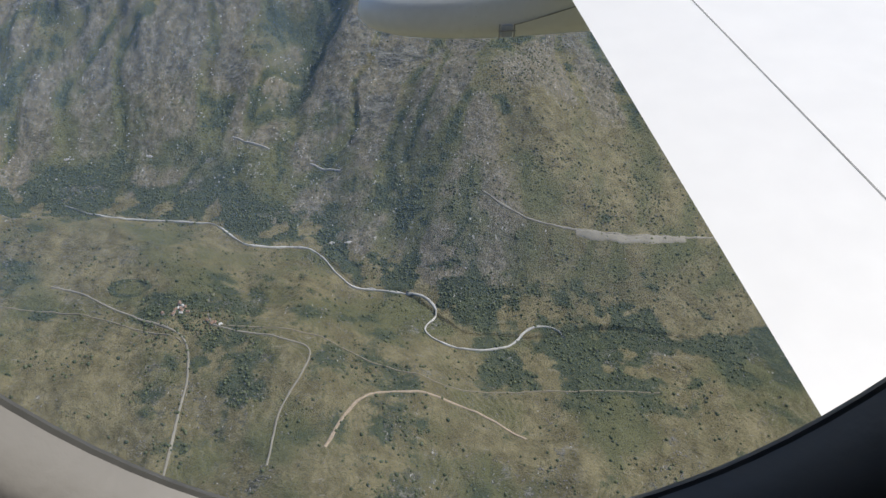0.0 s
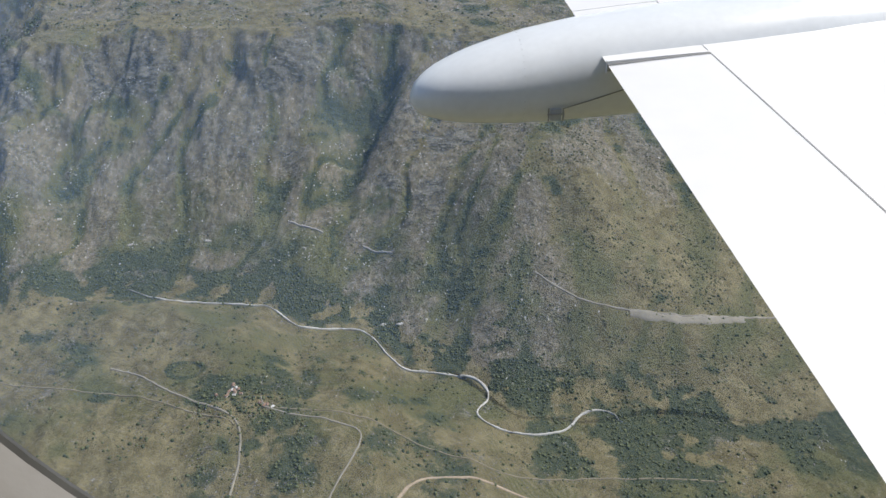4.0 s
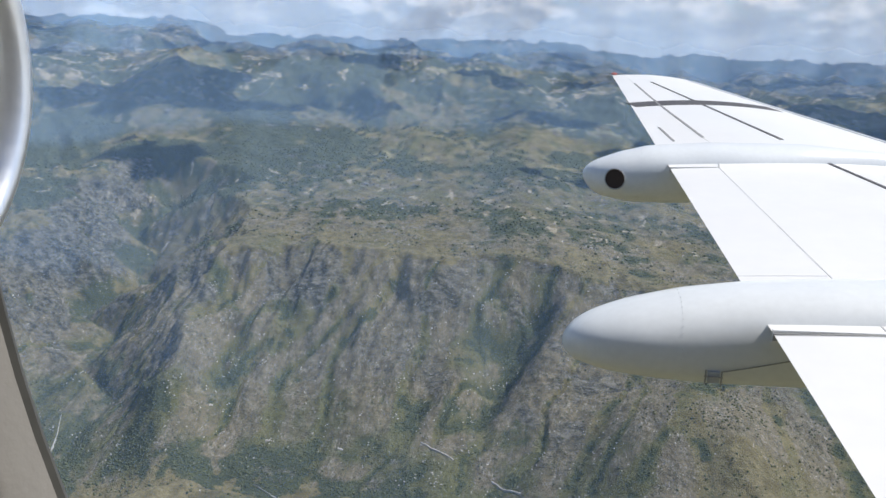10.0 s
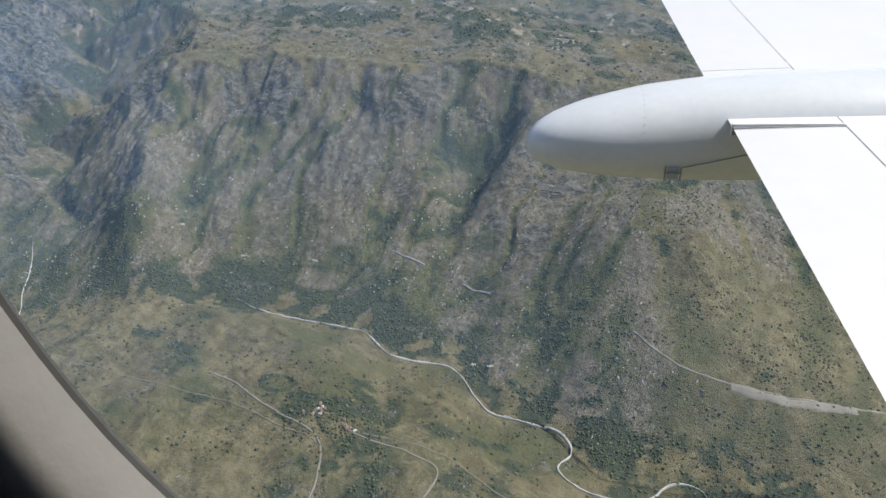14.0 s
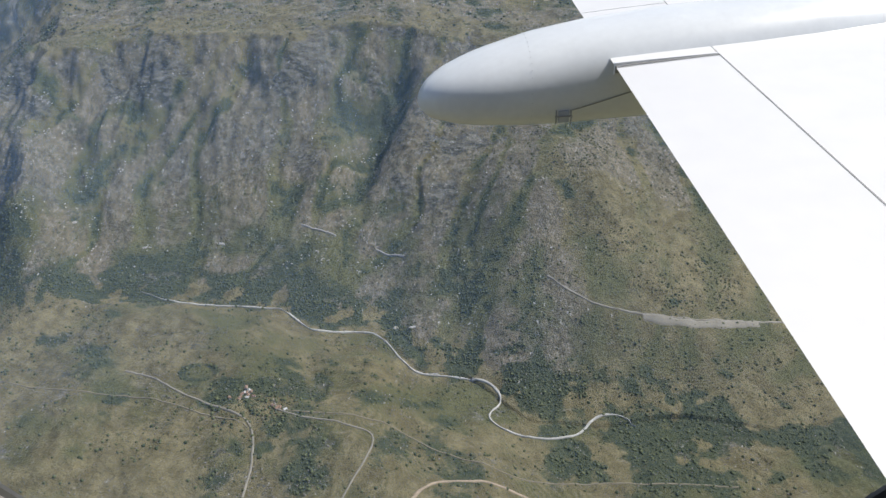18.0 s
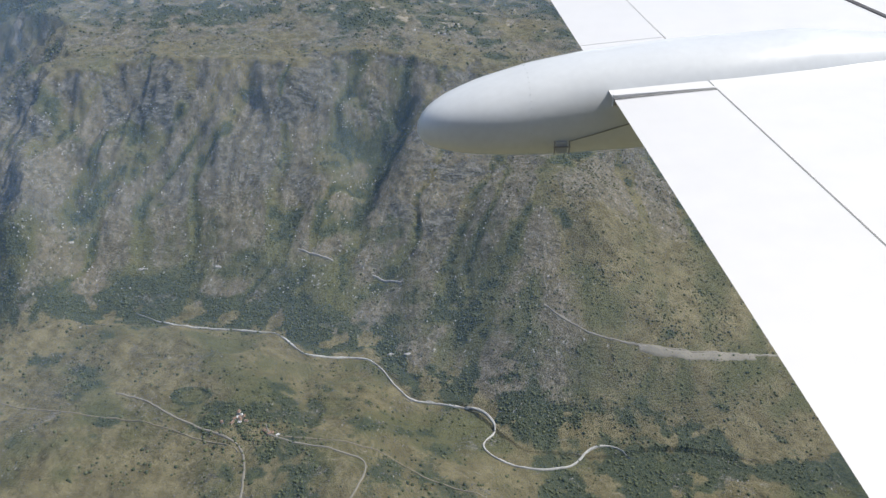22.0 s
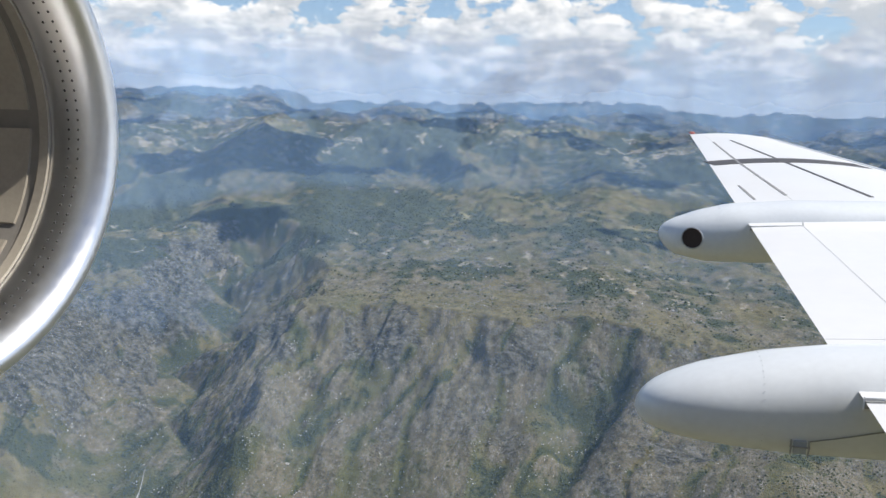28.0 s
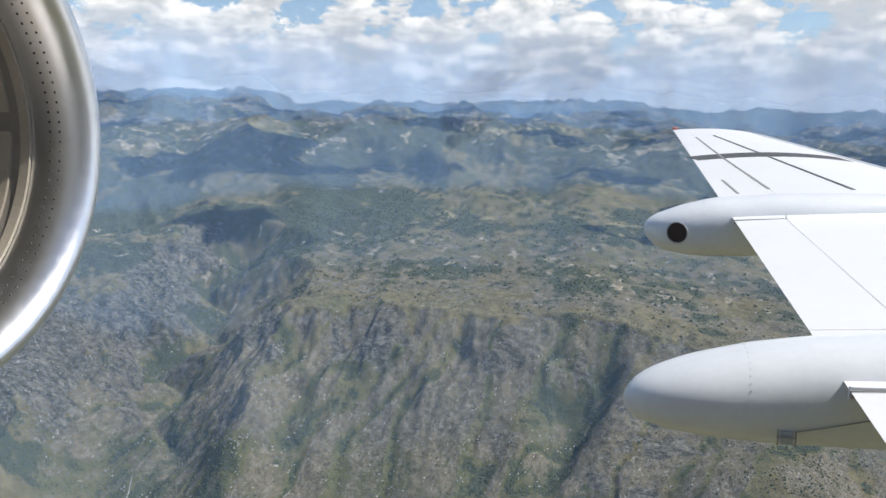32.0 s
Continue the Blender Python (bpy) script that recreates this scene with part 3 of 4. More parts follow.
for name, box in (("wall_far", (-3, 3, -3.1, -3.0, -1.15, 1.15)), ("wall_front", (3.0, 3.1, -3.1, 0.14, -1.15, 1.15)), ("wall_rear", (-3.1, -3.0, -3.1, 0.14, -1.15, 1.15)), ("ceiling", (-3.1, 3.1, -3.1, 0.14, 1.15, 1.2)), ("floor", (-3.1, 3.1, -3.1, 0.14, -1.2, -1.15))):
    x0, x1, y0, y1, z0, z1 = box
    bm = loft([[(x0, y0, z), (x1, y0, z), (x1, y1, z), (x0, y1, z)] for z in (z0, z1)])
    tagged(part(name, bm, CARPET if name == "floor" else CABIN, None, "", False), "plain " + ("dark carpeted cabin floor" if name == "floor" else "pale lined cabin " + name.split("_")[0]), name.split("_")[0], kind="structure")


# ---- the ground ----
def ground_material():
    m = bpy.data.materials.new("karst land")
    m.use_nodes = True
    n, l = m.node_tree.nodes, m.node_tree.links
    b = n["Principled BSDF"]
    b.inputs["Roughness"].default_value = 0.95
    b.inputs["Specular IOR Level"].default_value = 0.15
    pos = n.new("ShaderNodeTexCoord").outputs["Object"]
    cover = n.new("ShaderNodeAttribute")
    cover.attribute_name = "cover"
    parts = n.new("ShaderNodeSeparateColor")
    l.new(cover.outputs["Color"], parts.inputs[0])

    def noise_at(size, detail=5, rough=0.6, stretch=None):
        t = n.new("ShaderNodeTexNoise")
        t.inputs["Scale"].default_value, t.inputs["Detail"].default_value, t.inputs["Roughness"].default_value = 1 / size, detail, rough
        src = pos
        if stretch:
            mp = n.new("ShaderNodeMapping")
            mp.inputs["Rotation"].default_value = (0, 0, radians(stretch[0]))
            mp.inputs["Scale"].default_value = stretch[1]
            l.new(pos, mp.inputs[0])
            src = mp.outputs[0]
        l.new(src, t.inputs["Vector"])
        return t.outputs[0]

    def ramp(v, lo, hi, a=0.0, c=1.0):
        r = n.new("ShaderNodeMapRange")
        r.interpolation_type = "SMOOTHSTEP"
        l.new(v, r.inputs[0])
        for k, q in enumerate((lo, hi, a, c)):
            r.inputs[k + 1].default_value = q
        return r.outputs[0]

    def mix(fac, a, c):
        x = n.new("ShaderNodeMix")
        x.data_type = "RGBA"
        for sock, v in (("Factor", fac), ("A", a), ("B", c)):
            if isinstance(v, tuple):
                x.inputs[sock].default_value = (*v, 1)
            elif isinstance(v, float):
                x.inputs[sock].default_value = v
            else:
                l.new(v, x.inputs[sock])
        return x.outputs["Result"]

    def calc(op, a, c):
        x = n.new("ShaderNodeMath")
        x.operation = op
        for k, v in enumerate((a, c)):
            if isinstance(v, float):
                x.inputs[k].default_value = v
            else:
                l.new(v, x.inputs[k])
        return x.outputs[0]
    more = n.new("ShaderNodeAttribute")
    more.attribute_name = "fields"
    parts2 = n.new("ShaderNodeSeparateColor")
    l.new(more.outputs["Color"], parts2.inputs[0])
    mid, fine, wide = noise_at(13), noise_at(2.4, 6, 0.72), noise_at(60, 5)
    streak = noise_at(6, 7, 0.75, (14, (1.0, 0.7, 0.8)))
    cracks = noise_at(9, 7, 0.75, (-38, (0.5, 1.0, 0.8)))
    def vein(v, wide, lo=0.0):
        return ramp(calc("ABSOLUTE", calc("SUBTRACT", v, 0.5), 0.0), lo, wide, 1.0, 0.0)
    grass = mix(ramp(mid, 0.32, 0.68), (0.134, 0.119, 0.064), (0.232, 0.205, 0.118))
    grass = mix(ramp(fine, 0.54, 0.70), grass, (0.098, 0.100, 0.052))
    grass = mix(ramp(wide, 0.52, 0.66), grass, (0.132, 0.130, 0.064))
    tiny = noise_at(0.9, 4, 0.75)
    ledge = noise_at(5.5, 5, 0.7, (18, (0.30, 1.0, 1.0)))
    grass = mix(ramp(tiny, 0.56, 0.72), grass, (0.062, 0.068, 0.042))
    grass = mix(calc("MULTIPLY", ramp(ledge, 0.60, 0.70), ramp(tiny, 0.40, 0.55)), grass, (0.265, 0.25, 0.20))
    up = n.new("ShaderNodeSeparateXYZ")
    l.new(pos, up.inputs[0])
    terrace = calc("SINE", calc("ADD", calc("MULTIPLY", up.outputs[2], 5.5), calc("MULTIPLY", wide, 5.0)), 0.0)
    worn = ramp(wide, 0.42, 0.58)
    grass = mix(calc("MULTIPLY", ramp(terrace, 0.55, 0.95, 0.0, 0.32), worn), grass, (0.078, 0.080, 0.046))
    grass = mix(calc("MULTIPLY", calc("MULTIPLY", ramp(terrace, -0.6, -0.95, 0.0, 0.38), ramp(tiny, 0.42, 0.56)), worn), grass, (0.27, 0.25, 0.19))
    slope = mix(ramp(streak, 0.25, 0.75), (0.150, 0.134, 0.094), (0.202, 0.177, 0.126))
    slope = mix(ramp(fine, 0.60, 0.76), slope, (0.075, 0.080, 0.055))
    scrub = mix(ramp(fine, 0.42, 0.66), (0.048, 0.064, 0.044), (0.098, 0.110, 0.064))
    scrub = mix(ramp(mid, 0.5, 0.75), scrub, (0.085, 0.100, 0.052))
    rock = mix(ramp(cracks, 0.36, 0.64), (0.078, 0.080, 0.064), (0.232, 0.220, 0.186))
    rock = mix(ramp(fine, 0.57, 0.70), rock, (0.075, 0.085, 0.060))
    strata = noise_at(15, 6, 0.6, (-40, (0.38, 1.0, 0.8)))
    rock = mix(calc("MULTIPLY", vein(strata, 0.065), 0.85), rock, (0.050, 0.056, 0.046))
    rock = mix(calc("MULTIPLY", vein(noise_at(8, 5, 0.6, (-30, (0.5, 1.0, 0.8))), 0.035), 0.5), rock, (0.34, 0.33, 0.305))
    joints = noise_at(12, 6, 0.65, (12, (1.0, 0.45, 0.6)))
    slope = mix(calc("MULTIPLY", vein(joints, 0.035), 0.75), slope, (0.072, 0.080, 0.054))
    slope = mix(calc("MULTIPLY", vein(noise_at(16, 6, 0.7, (16, (1.0, 0.5, 0.6))), 0.016), 0.75), slope, (0.36, 0.345, 0.31))
    soil = mix(ramp(fine, 0.3, 0.7), (0.27, 0.235, 0.17), (0.40, 0.365, 0.29))
    slope = mix(ramp(tiny, 0.60, 0.74), slope, (0.062, 0.068, 0.048))
    rock = mix(ramp(tiny, 0.60, 0.76), rock, (0.055, 0.060, 0.048))
    beds = noise_at(4.5, 5, 0.65, (8, (0.22, 0.22, 1.5)))
    slope = mix(calc("MULTIPLY", vein(beds, 0.030), 0.55), slope, (0.092, 0.092, 0.066))
    slope = mix(ramp(beds, 0.60, 0.72, 0.0, 0.6), slope, (0.262, 0.240, 0.192))
    rock = mix(calc("MULTIPLY", vein(beds, 0.030), 0.55), rock, (0.070, 0.072, 0.058))
    jitter = calc("MULTIPLY", calc("SUBTRACT", calc("ADD", mid, fine), 1.0), 0.85)
    col = mix(ramp(calc("ADD", parts2.outputs[0], jitter), 0.35, 0.60), grass, slope)
    col = mix(ramp(calc("ADD", parts2.outputs[1], jitter), 0.40, 0.60), col, (0.23, 0.215, 0.13))
    lush = mix(ramp(fine, 0.35, 0.65), (0.078, 0.090, 0.046), (0.128, 0.132, 0.066))
    col = mix(ramp(calc("ADD", parts2.outputs[2], jitter), 0.25, 0.80, 0.0, 0.85), col, lush)
    col = mix(ramp(calc("ADD", parts.outputs[1], calc("MULTIPLY", jitter, 1.25)), 0.30, 0.62), col, scrub)
    col = mix(ramp(calc("ADD", parts.outputs[0], jitter), 0.42, 0.60), col, rock)
    col = mix(ramp(calc("ADD", parts.outputs[2], calc("MULTIPLY", jitter, 0.5)), 0.42, 0.58), col, soil)
    pale = noise_at(2.6, 4, 0.6, (20, (1.0, 0.5, 0.6)))
    col = mix(calc("MULTIPLY", ramp(pale, 0.645, 0.70), ramp(calc("ADD", parts2.outputs[0], parts.outputs[0]), 0.1, 0.5, 0.15, 0.9)), col, (0.46, 0.445, 0.41))
    l.new(col, b.inputs["Base Color"])
    bump = n.new("ShaderNodeBump")
    bump.inputs["Distance"].default_value, bump.inputs["Strength"].default_value = 2.4, 1.0
    rough = calc("ADD", calc("MULTIPLY", fine, 0.7), calc("ADD", calc("MULTIPLY", streak, 0.7), calc("MULTIPLY", calc("MULTIPLY", cracks, parts.outputs[0]), 3.0)))
    l.new(rough, bump.inputs["Height"])
    l.new(bump.outputs[0], b.inputs["Normal"])
    return m


def cover_of(x, y, rock, s, edge, gully, fine):
    """Which land lies where: bare limestone, woods and scrub, bare soil, tan buttresses."""
    r = np.hypot(x, y)
    x = plan_x(x)
    rv = river_y(x)
    near = sm(6, -6, y - rv) * (1 - sm(500, 640, y)) * (1 - edge * sm(480, 540, y))
    patch, clump, spot = fbm(x, y, 130, 4), fbm(x + 210, y - 90, 34, 4), fbm(x - 70, y + 40, 13, 3)
    slope = (1 - near) * sm(0.0, 0.08, s) * sm(1.0, 0.97, s + 0.03 * fbm(x, y, 40, 3)) * (1 - edge)
    high = sm(850, 1000, y)
    hill = sm(205, 300, x) * sm(640, 560, y) * (1 - near)          # the round hillside past the ravine
    bluff = np.exp(-((x - ravine_x(y) - 75) / 52) ** 2 - ((y - 690) / 75) ** 2)
    # scrub colour along the ravine, which also darkens its shaded wall
    shaded_cut = np.exp(-((x - ravine_x(y) - 4) / 17) ** 2) * sm(610, 670, y) * sm(815, 775, y)
    hollow = np.exp(-((x - 262) / 17) ** 2 - ((y - 560) / 42) ** 2)
    bank = sm(34, 5, np.abs(y - rv - 22)) * sm(-330, -150, x) * sm(330, 200, x)
    cleft = sm(0.66, 0.93, gully) * sm(-0.35, 0.25, clump + 0.7 * spot)
    # woods and scrub
    on_slope = 0.66 * cleft + 0.32 * sm(0.78, 0.95, fine) * sm(-0.1, 0.4, clump) + 0.30 * patch + 0.36 * clump + 0.16 * spot + 0.30 * sm(0.42, 0.06, s) - 0.06
    on_slope = on_slope * (1 - 0.8 * hill) - 0.10 * hill - 0.30 * bluff + 0.75 * shaded_cut + 0.55 * hollow + 0.35 * np.exp(-((x - 100) / 45) ** 2 - ((y - 630) / 40) ** 2)
    meadow = 0.09 + 0.42 * patch + 0.42 * clump + 0.22 * spot + 0.34 * sm(-300, -430, x) * sm(-0.2, 0.3, patch + 0.2 * clump)
    woods = meadow * (1 - slope) + on_slope * slope
    woods = woods + 0.80 * bank * sm(-0.7, -0.1, clump + 0.6 * spot + 0.4 * patch) + 0.45 * sm(150, 260, x) * sm(285, 360, y) * near * sm(-0.4, 0.3, clump + patch)
    woods = woods + high * (0.22 + 0.45 * fbm(x, y, 19, 3) + 0.35 * patch) + 0.5 * edge * sm(750, 850, y) * sm(1200, 950, y + 180 * patch) * sm(-0.5, 0.0, patch + clump)
    # gorge floor woods; the broad far patches also paint in cloud shadow
    woods = woods + sm(30, 4, np.abs(x - gorge_x(y)) + 18 * clump) * sm(500, 560, y) * sm(1150, 950, y) * 0.6 + sm(1050, 1500, r) * (0.52 + 1.2 * fbm(x * 0.6 + 400, y, 420, 5))
    for cx, cy, w in ((196, 430, 20), (330, 390, 24), (240, 350, 18), (300, 345, 26), (60, 415, 12), (130, 395, 14), (-160, 352, 15), (-146, 446, 6), (-108, 431, 6), (40, 335, 16), (62, 300, 14), (-75, 372, 10), (-260, 340, 24), (-390, 300, 26), (-440, 345, 30), (-2, 388, 15), (40, 398, 16), (90, 415, 16), (352, 425, 13), (330, 470, 9)):
        woods = woods + 0.60 * np.exp(-((x - cx) ** 2 + (y - cy) ** 2) / w ** 2) * (1 + 0.9 * spot + 0.6 * clump)
    ring = np.hypot((x + 24) / 1.5, y - 405)                            # a sunken green meadow with a ring of trees
    woods = woods + 0.7 * sm(3.5, 1.0, np.abs(ring - 7.5)) - 0.6 * sm(6.5, 4.5, ring)
    # green grass and low growth
    green = near * (-0.04 + 0.20 * sm(320, 400, y) + 0.1 * sm(0, 100, x) + 0.75 * fbm(x + 500, y, 75, 4) + 0.3 * clump + 0.30 * sm(-60, 200, x)) + slope * (0.50 * sm(0.58, 0.10, s) + 0.70 * sm(0.42, 0.85, gully) + 0.55 * patch + 0.50 * clump - 0.04) * (1 - 0.35 * hill)
    green = green + 0.45 * np.exp(-((x - 110) / 40) ** 2 - ((y - 620) / 50) ** 2) + high * (0.42 + 0.6 * clump) + 0.8 * sm(7, 5, ring) - 0.5 * bluff
    # bare limestone
    rocky = rock * (0.80 + 0.25 * fbm(x, y, 45, 3)) + 0.40 * sm(0.10, 0.5, fbm(x + 700, y, 46, 4)) * near
    rocky = rocky + slope * (1 - hill) * (0.46 * sm(0.70, 0.90, s) * sm(-0.15, 0.3, fbm(x, y, 50, 4)) + 0.38 * sm(0.05, 0.45, fbm(x - 300, y, 60, 4)) + 0.55 * bluff * (0.6 + fbm(x, y, 30, 3)) - 0.2 * cleft)
    rocky = rocky + sm(1500, 2600, r) * 1.1 * sm(0.35, 0.75, far_hills(x, y) + 0.5 * fbm(x, y + 900, 420, 5)) * sm(0.0, 0.3, fbm(x, y, 60, 4, 0.65) + 0.25) - 0.5 * shaded_cut
    tan = slope * sm(0.95, 0.50, gully) * (0.95 + 0.3 * fbm(x + 90, y + 40, 60, 3)) * (1 - 0.85 * hill) + sm(835, 870, y) * sm(1500, 1100, y) * (0.62 + 0.45 * patch + 0.3 * clump) * (1 - slope)
    soil = 0.55 * sm(0.42, 0.66, fbm(x - 400, y + 250, 30, 4, 0.6)) * sm(900, 960, y) * sm(1500, 1100, y)
    soil = soil + 0.52 * sm(1250, 1800, r) * sm(0.16, 0.46, 0.5 * fbm(x, y + 900, 300, 3) + 0.8 * fbm(x * 0.7, y, 46, 4, 0.65))
    field = 0.85 * sm(0.26, 0.5, 0.7 * fbm(x * 0.5, y, 170, 3) + 0.45 * fbm(x, y, 45, 4, 0.6)) * sm(1050, 1300, r) * sm(3200, 2400, r)
    return tuple(np.clip(q, 0, 1) for q in (rocky, woods, soil, tan, field, green))


def build_ground():
    az = np.radians(np.concatenate([np.arange(-180, -56, 4.0), np.arange(-56, 40, 0.135), np.arange(40, 180, 4.0)]))
    rr = np.concatenate([[20.0, 80.0, 140.0], np.geomspace(180, 360, 90)[:-1], np.geomspace(360, 1000, 540)[:-1], np.geomspace(1000, 4900, 330)])
    A, Rr = np.meshgrid(az, rr)
    X, Y = Rr * np.sin(A), Rr * np.cos(A)
    Z, rock, s, edge, gully, fine = height(X, Y)
    back = sm(0, -200, Y)
    Z = Z * (1 - back) + (-345) * back
    rocky, woods, soil, tan, field, green = cover_of(X, Y, rock, s, edge, gully, fine)
    na, nr = len(az), len(rr)
    co = np.stack([X, Y, Z], -1).reshape(-1, 3)
    idx = np.arange(na * nr).reshape(nr, na)
    nxt = np.roll(idx, -1, axis=1)
    quads = np.stack([idx[:-1], idx[1:], nxt[1:], nxt[:-1]], -1).reshape(-1, 4)
    me = bpy.data.meshes.new("ground")
    me.vertices.add(len(co))
    me.vertices.foreach_set("co", co.astype(np.float32).ravel())
    me.loops.add(quads.size)
    me.loops.foreach_set("vertex_index", quads.astype(np.int32).ravel())
    me.polygons.add(len(quads))
    me.polygons.foreach_set("loop_start", np.arange(0, quads.size, 4, dtype=np.int32))
    me.update(calc_edges=True)
    me.shade_smooth()
    att = me.color_attributes.new("cover", "FLOAT_COLOR", "POINT")
    att.data.foreach_set("color", np.stack([rocky, woods, soil, np.ones_like(woods)], -1).astype(np.float32).ravel())
    att = me.color_attributes.new("fields", "FLOAT_COLOR", "POINT")
    att.data.foreach_set("color", np.stack([tan, field, green, np.ones_like(woods)], -1).astype(np.float32).ravel())
    me.materials.append(ground_material())
    ob = new("ground", me)
    return tagged(ob, "karst hills, a gorge, a wooded valley and far mountains", "ground", kind="structure")


ground = build_ground()


# ---- river, roads and tracks, laid over the land ----
def land(x, y):
    return height(np.asarray(x, dtype=float), np.asarray(y, dtype=float))[0]


def smooth_line(points, step):
    out = []
    P = [np.array(p, dtype=float) for p in points]
    P = [2 * P[0] - P[1]] + P + [2 * P[-1] - P[-2]]
    for a, b, c, d in zip(P, P[1:], P[2:], P[3:]):
        k = max(2, int(np.linalg.norm(c - b) / step))
        for t in np.arange(k) / k:
            out.append(0.5 * (2 * b + (c - a) * t + (2 * a - 5 * b + 4 * c - d) * t * t + (3 * b - a - 3 * c + d) * t ** 3))
    out.append(P[-2])
    return np.array(out)


def ribbon(name, points, width, mat, label, category, uneven=0.25, lift=0.55):
    """A strip with rounded shoulders that lies on the land."""
    line = smooth_line(points, 2.5)
    line[:, 0] = here_x(line[:, 0])
    d = np.gradient(line, axis=0)
    side = np.stack([-d[:, 1], d[:, 0]], -1) / np.linalg.norm(d, axis=1)[:, None]
    w = width * (0.70 if width < 5 else 1.0) * (1 + uneven * fbm(line[:, 0], line[:, 1], 12, 3))
    if category in ("river", "stream"):
        k = np.arange(len(line))
        w = w * (0.15 + 0.85 * sm(0, 18, k) * sm(len(line) - 1, len(line) - 12, k))
    rows = []
    for off, up in ((-0.66, -1.2), (-0.5, -0.05), (-0.2, 0.0), (0.2, 0.0), (0.5, -0.05), (0.66, -1.2)):
        q = line + side * (w * off)[:, None]
        rows.append(np.stack([q[:, 0], q[:, 1], land(q[:, 0], q[:, 1]) + lift + up], -1))
    verts = np.stack(rows, 1).reshape(-1, 3)
    n = len(line)
    faces = [(6 * k + j, 6 * k + j + 1, 6 * k + j + 7, 6 * k + j + 6) for k in range(n - 1) for j in range(5)]
    ob = mesh_object(name, verts, faces, mat)
    return tagged(ob, label, category, kind="structure")


PALE_ROAD = material("gravel road", (0.235, 0.22, 0.18), 0.95, vary=0.25, size=9, bump=0.1, bump_size=0.8)
RED_EARTH = material("fresh red earth", (0.32, 0.26, 0.19), 0.95, vary=0.35, size=14, bump=0.4, bump_size=1.2)
RIVER_BED = material("pale river gravel", (0.42, 0.415, 0.395), 0.8, vary=0.35, size=11, bump=0.15, bump_size=0.8)
TRACK = material("dirt track", (0.20, 0.18, 0.13), 0.95, vary=0.25, size=8)
PALE_ROCK = material("pale quarried rock", (0.40, 0.385, 0.36), 0.9, vary=0.25, size=4, bump=0.3, bump_size=1.0)

ribbon("river", [(-112, 546), (-85, 534), (-60, 526), (4, 515), (20, 507), (34, 492), (49, 484), (85, 483), (101, 473), (115, 448), (129, 435), (154, 431), (176, 422), (186, 406), (176, 386), (184, 374), (210, 367), (234, 371), (251, 385), (267, 387), (278, 379)], 1.5, RIVER_BED, "shallow river winding over pale gravel", "river", 0.7, 1.0)
ribbon("gorge_stream", [(-392, 585), (-378, 563), (-368, 544), (-359, 522), (-343, 500), (-334, 474)], 0.95, RIVER_BED, "pale stream bed on the gorge floor", "stream", 0.8, 1.0)
ribbon("road", [(-75, 408), (-55, 400), (-31, 384), (10, 362), (22, 349), (28, 323), (28, 285), (26, 240)], 1.7, PALE_ROAD, "narrow pale country road over the meadows", "road")
ribbon("road", [(-250, 399), (-182, 403), (-108, 388), (-54, 379), (10, 356), (20, 349)], 1.15, TRACK, "worn dirt track across dry meadow", "track")
ribbon("road", [(33, 372), (42, 359), (83, 345), (99, 336), (97, 317), (84, 288), (80, 250)], 1.5, PALE_ROAD, "narrow gravel lane between scrub", "road")
ribbon("road", [(44, 360), (109, 350), (141, 336), (191, 324), (251, 326), (330, 322)], 1.15, TRACK, "dirt lane along the valley side", "track")
ribbon("road", [(110, 262), (123, 290), (136, 304), (162, 311), (196, 306), (230, 285)], 2.2, RED_EARTH, "curved track of fresh earth", "track")
ribbon("road", [(233, 503), (247, 484), (272, 466), (315, 458), (370, 463), (446, 477), (490, 478), (523, 472), (600, 462)], 1.9, PALE_ROAD, "hillside road with a gravel shoulder", "road", 0.6)
ribbon("lay_by", [(300, 457), (320, 455), (345, 456), (372, 461), (396, 466)], 5.5, PALE_ROAD, "broad gravel lay-by along the hillside road", "road", 0.5, 0.6)
ribbon("avalanche_wall", [(22, 609), (38, 602), (55, 594)], 1.3, PALE_ROCK, "straight pale avalanche wall on the slope", "wall", 0.1, 1.2)
ribbon("avalanche_wall", [(91, 578), (104, 570), (117, 562)], 1.2, PALE_ROCK, "straight pale avalanche wall on the slope", "wall", 0.1, 1.2)
ribbon("road", [(-660, 488), (-623, 497), (-598, 492), (-578, 496), (-549, 489), (-516, 481), (-496, 472), (-482, 467), (-460, 450), (-441, 424)], 9, RED_EARTH, "broad scar of fresh earth along the ridge", "earthworks", 0.3, 0.7)
ribbon("road", [(-642, 565), (-625, 571), (-610, 573), (-590, 570)], 2.0, PALE_ROAD, "short pale track on the hill", "track")
ribbon("road", [(-600, 410), (-591, 406), (-550, 390), (-514, 384), (-480, 388)], 1.6, TRACK, "faint track through scrub", "track")
ribbon("road", [(-304, 366), (-288, 356), (-276, 340), (-278, 326), (-297, 304), (-270, 303), (-231, 281), (-190, 262)], 1.15, TRACK, "winding village track", "track")
ribbon("road", [(-274, 369), (-242, 364), (-226, 356), (-205, 350), (-196, 353)], 1.8, PALE_ROAD, "village lane ending in a pale yard", "road", 0.9)


# ---- houses of the two hamlets and the plateau farms ----
PLASTER = material("pale plaster", (0.62, 0.58, 0.52), 0.9, vary=0.12, size=2)
TILES = material("red roof tiles", (0.235, 0.155, 0.11), 0.85, vary=0.25, size=1.5)
GREY_ROOF = material("grey roof sheet", (0.55, 0.55, 0.54), 0.6, vary=0.12, size=1.5)
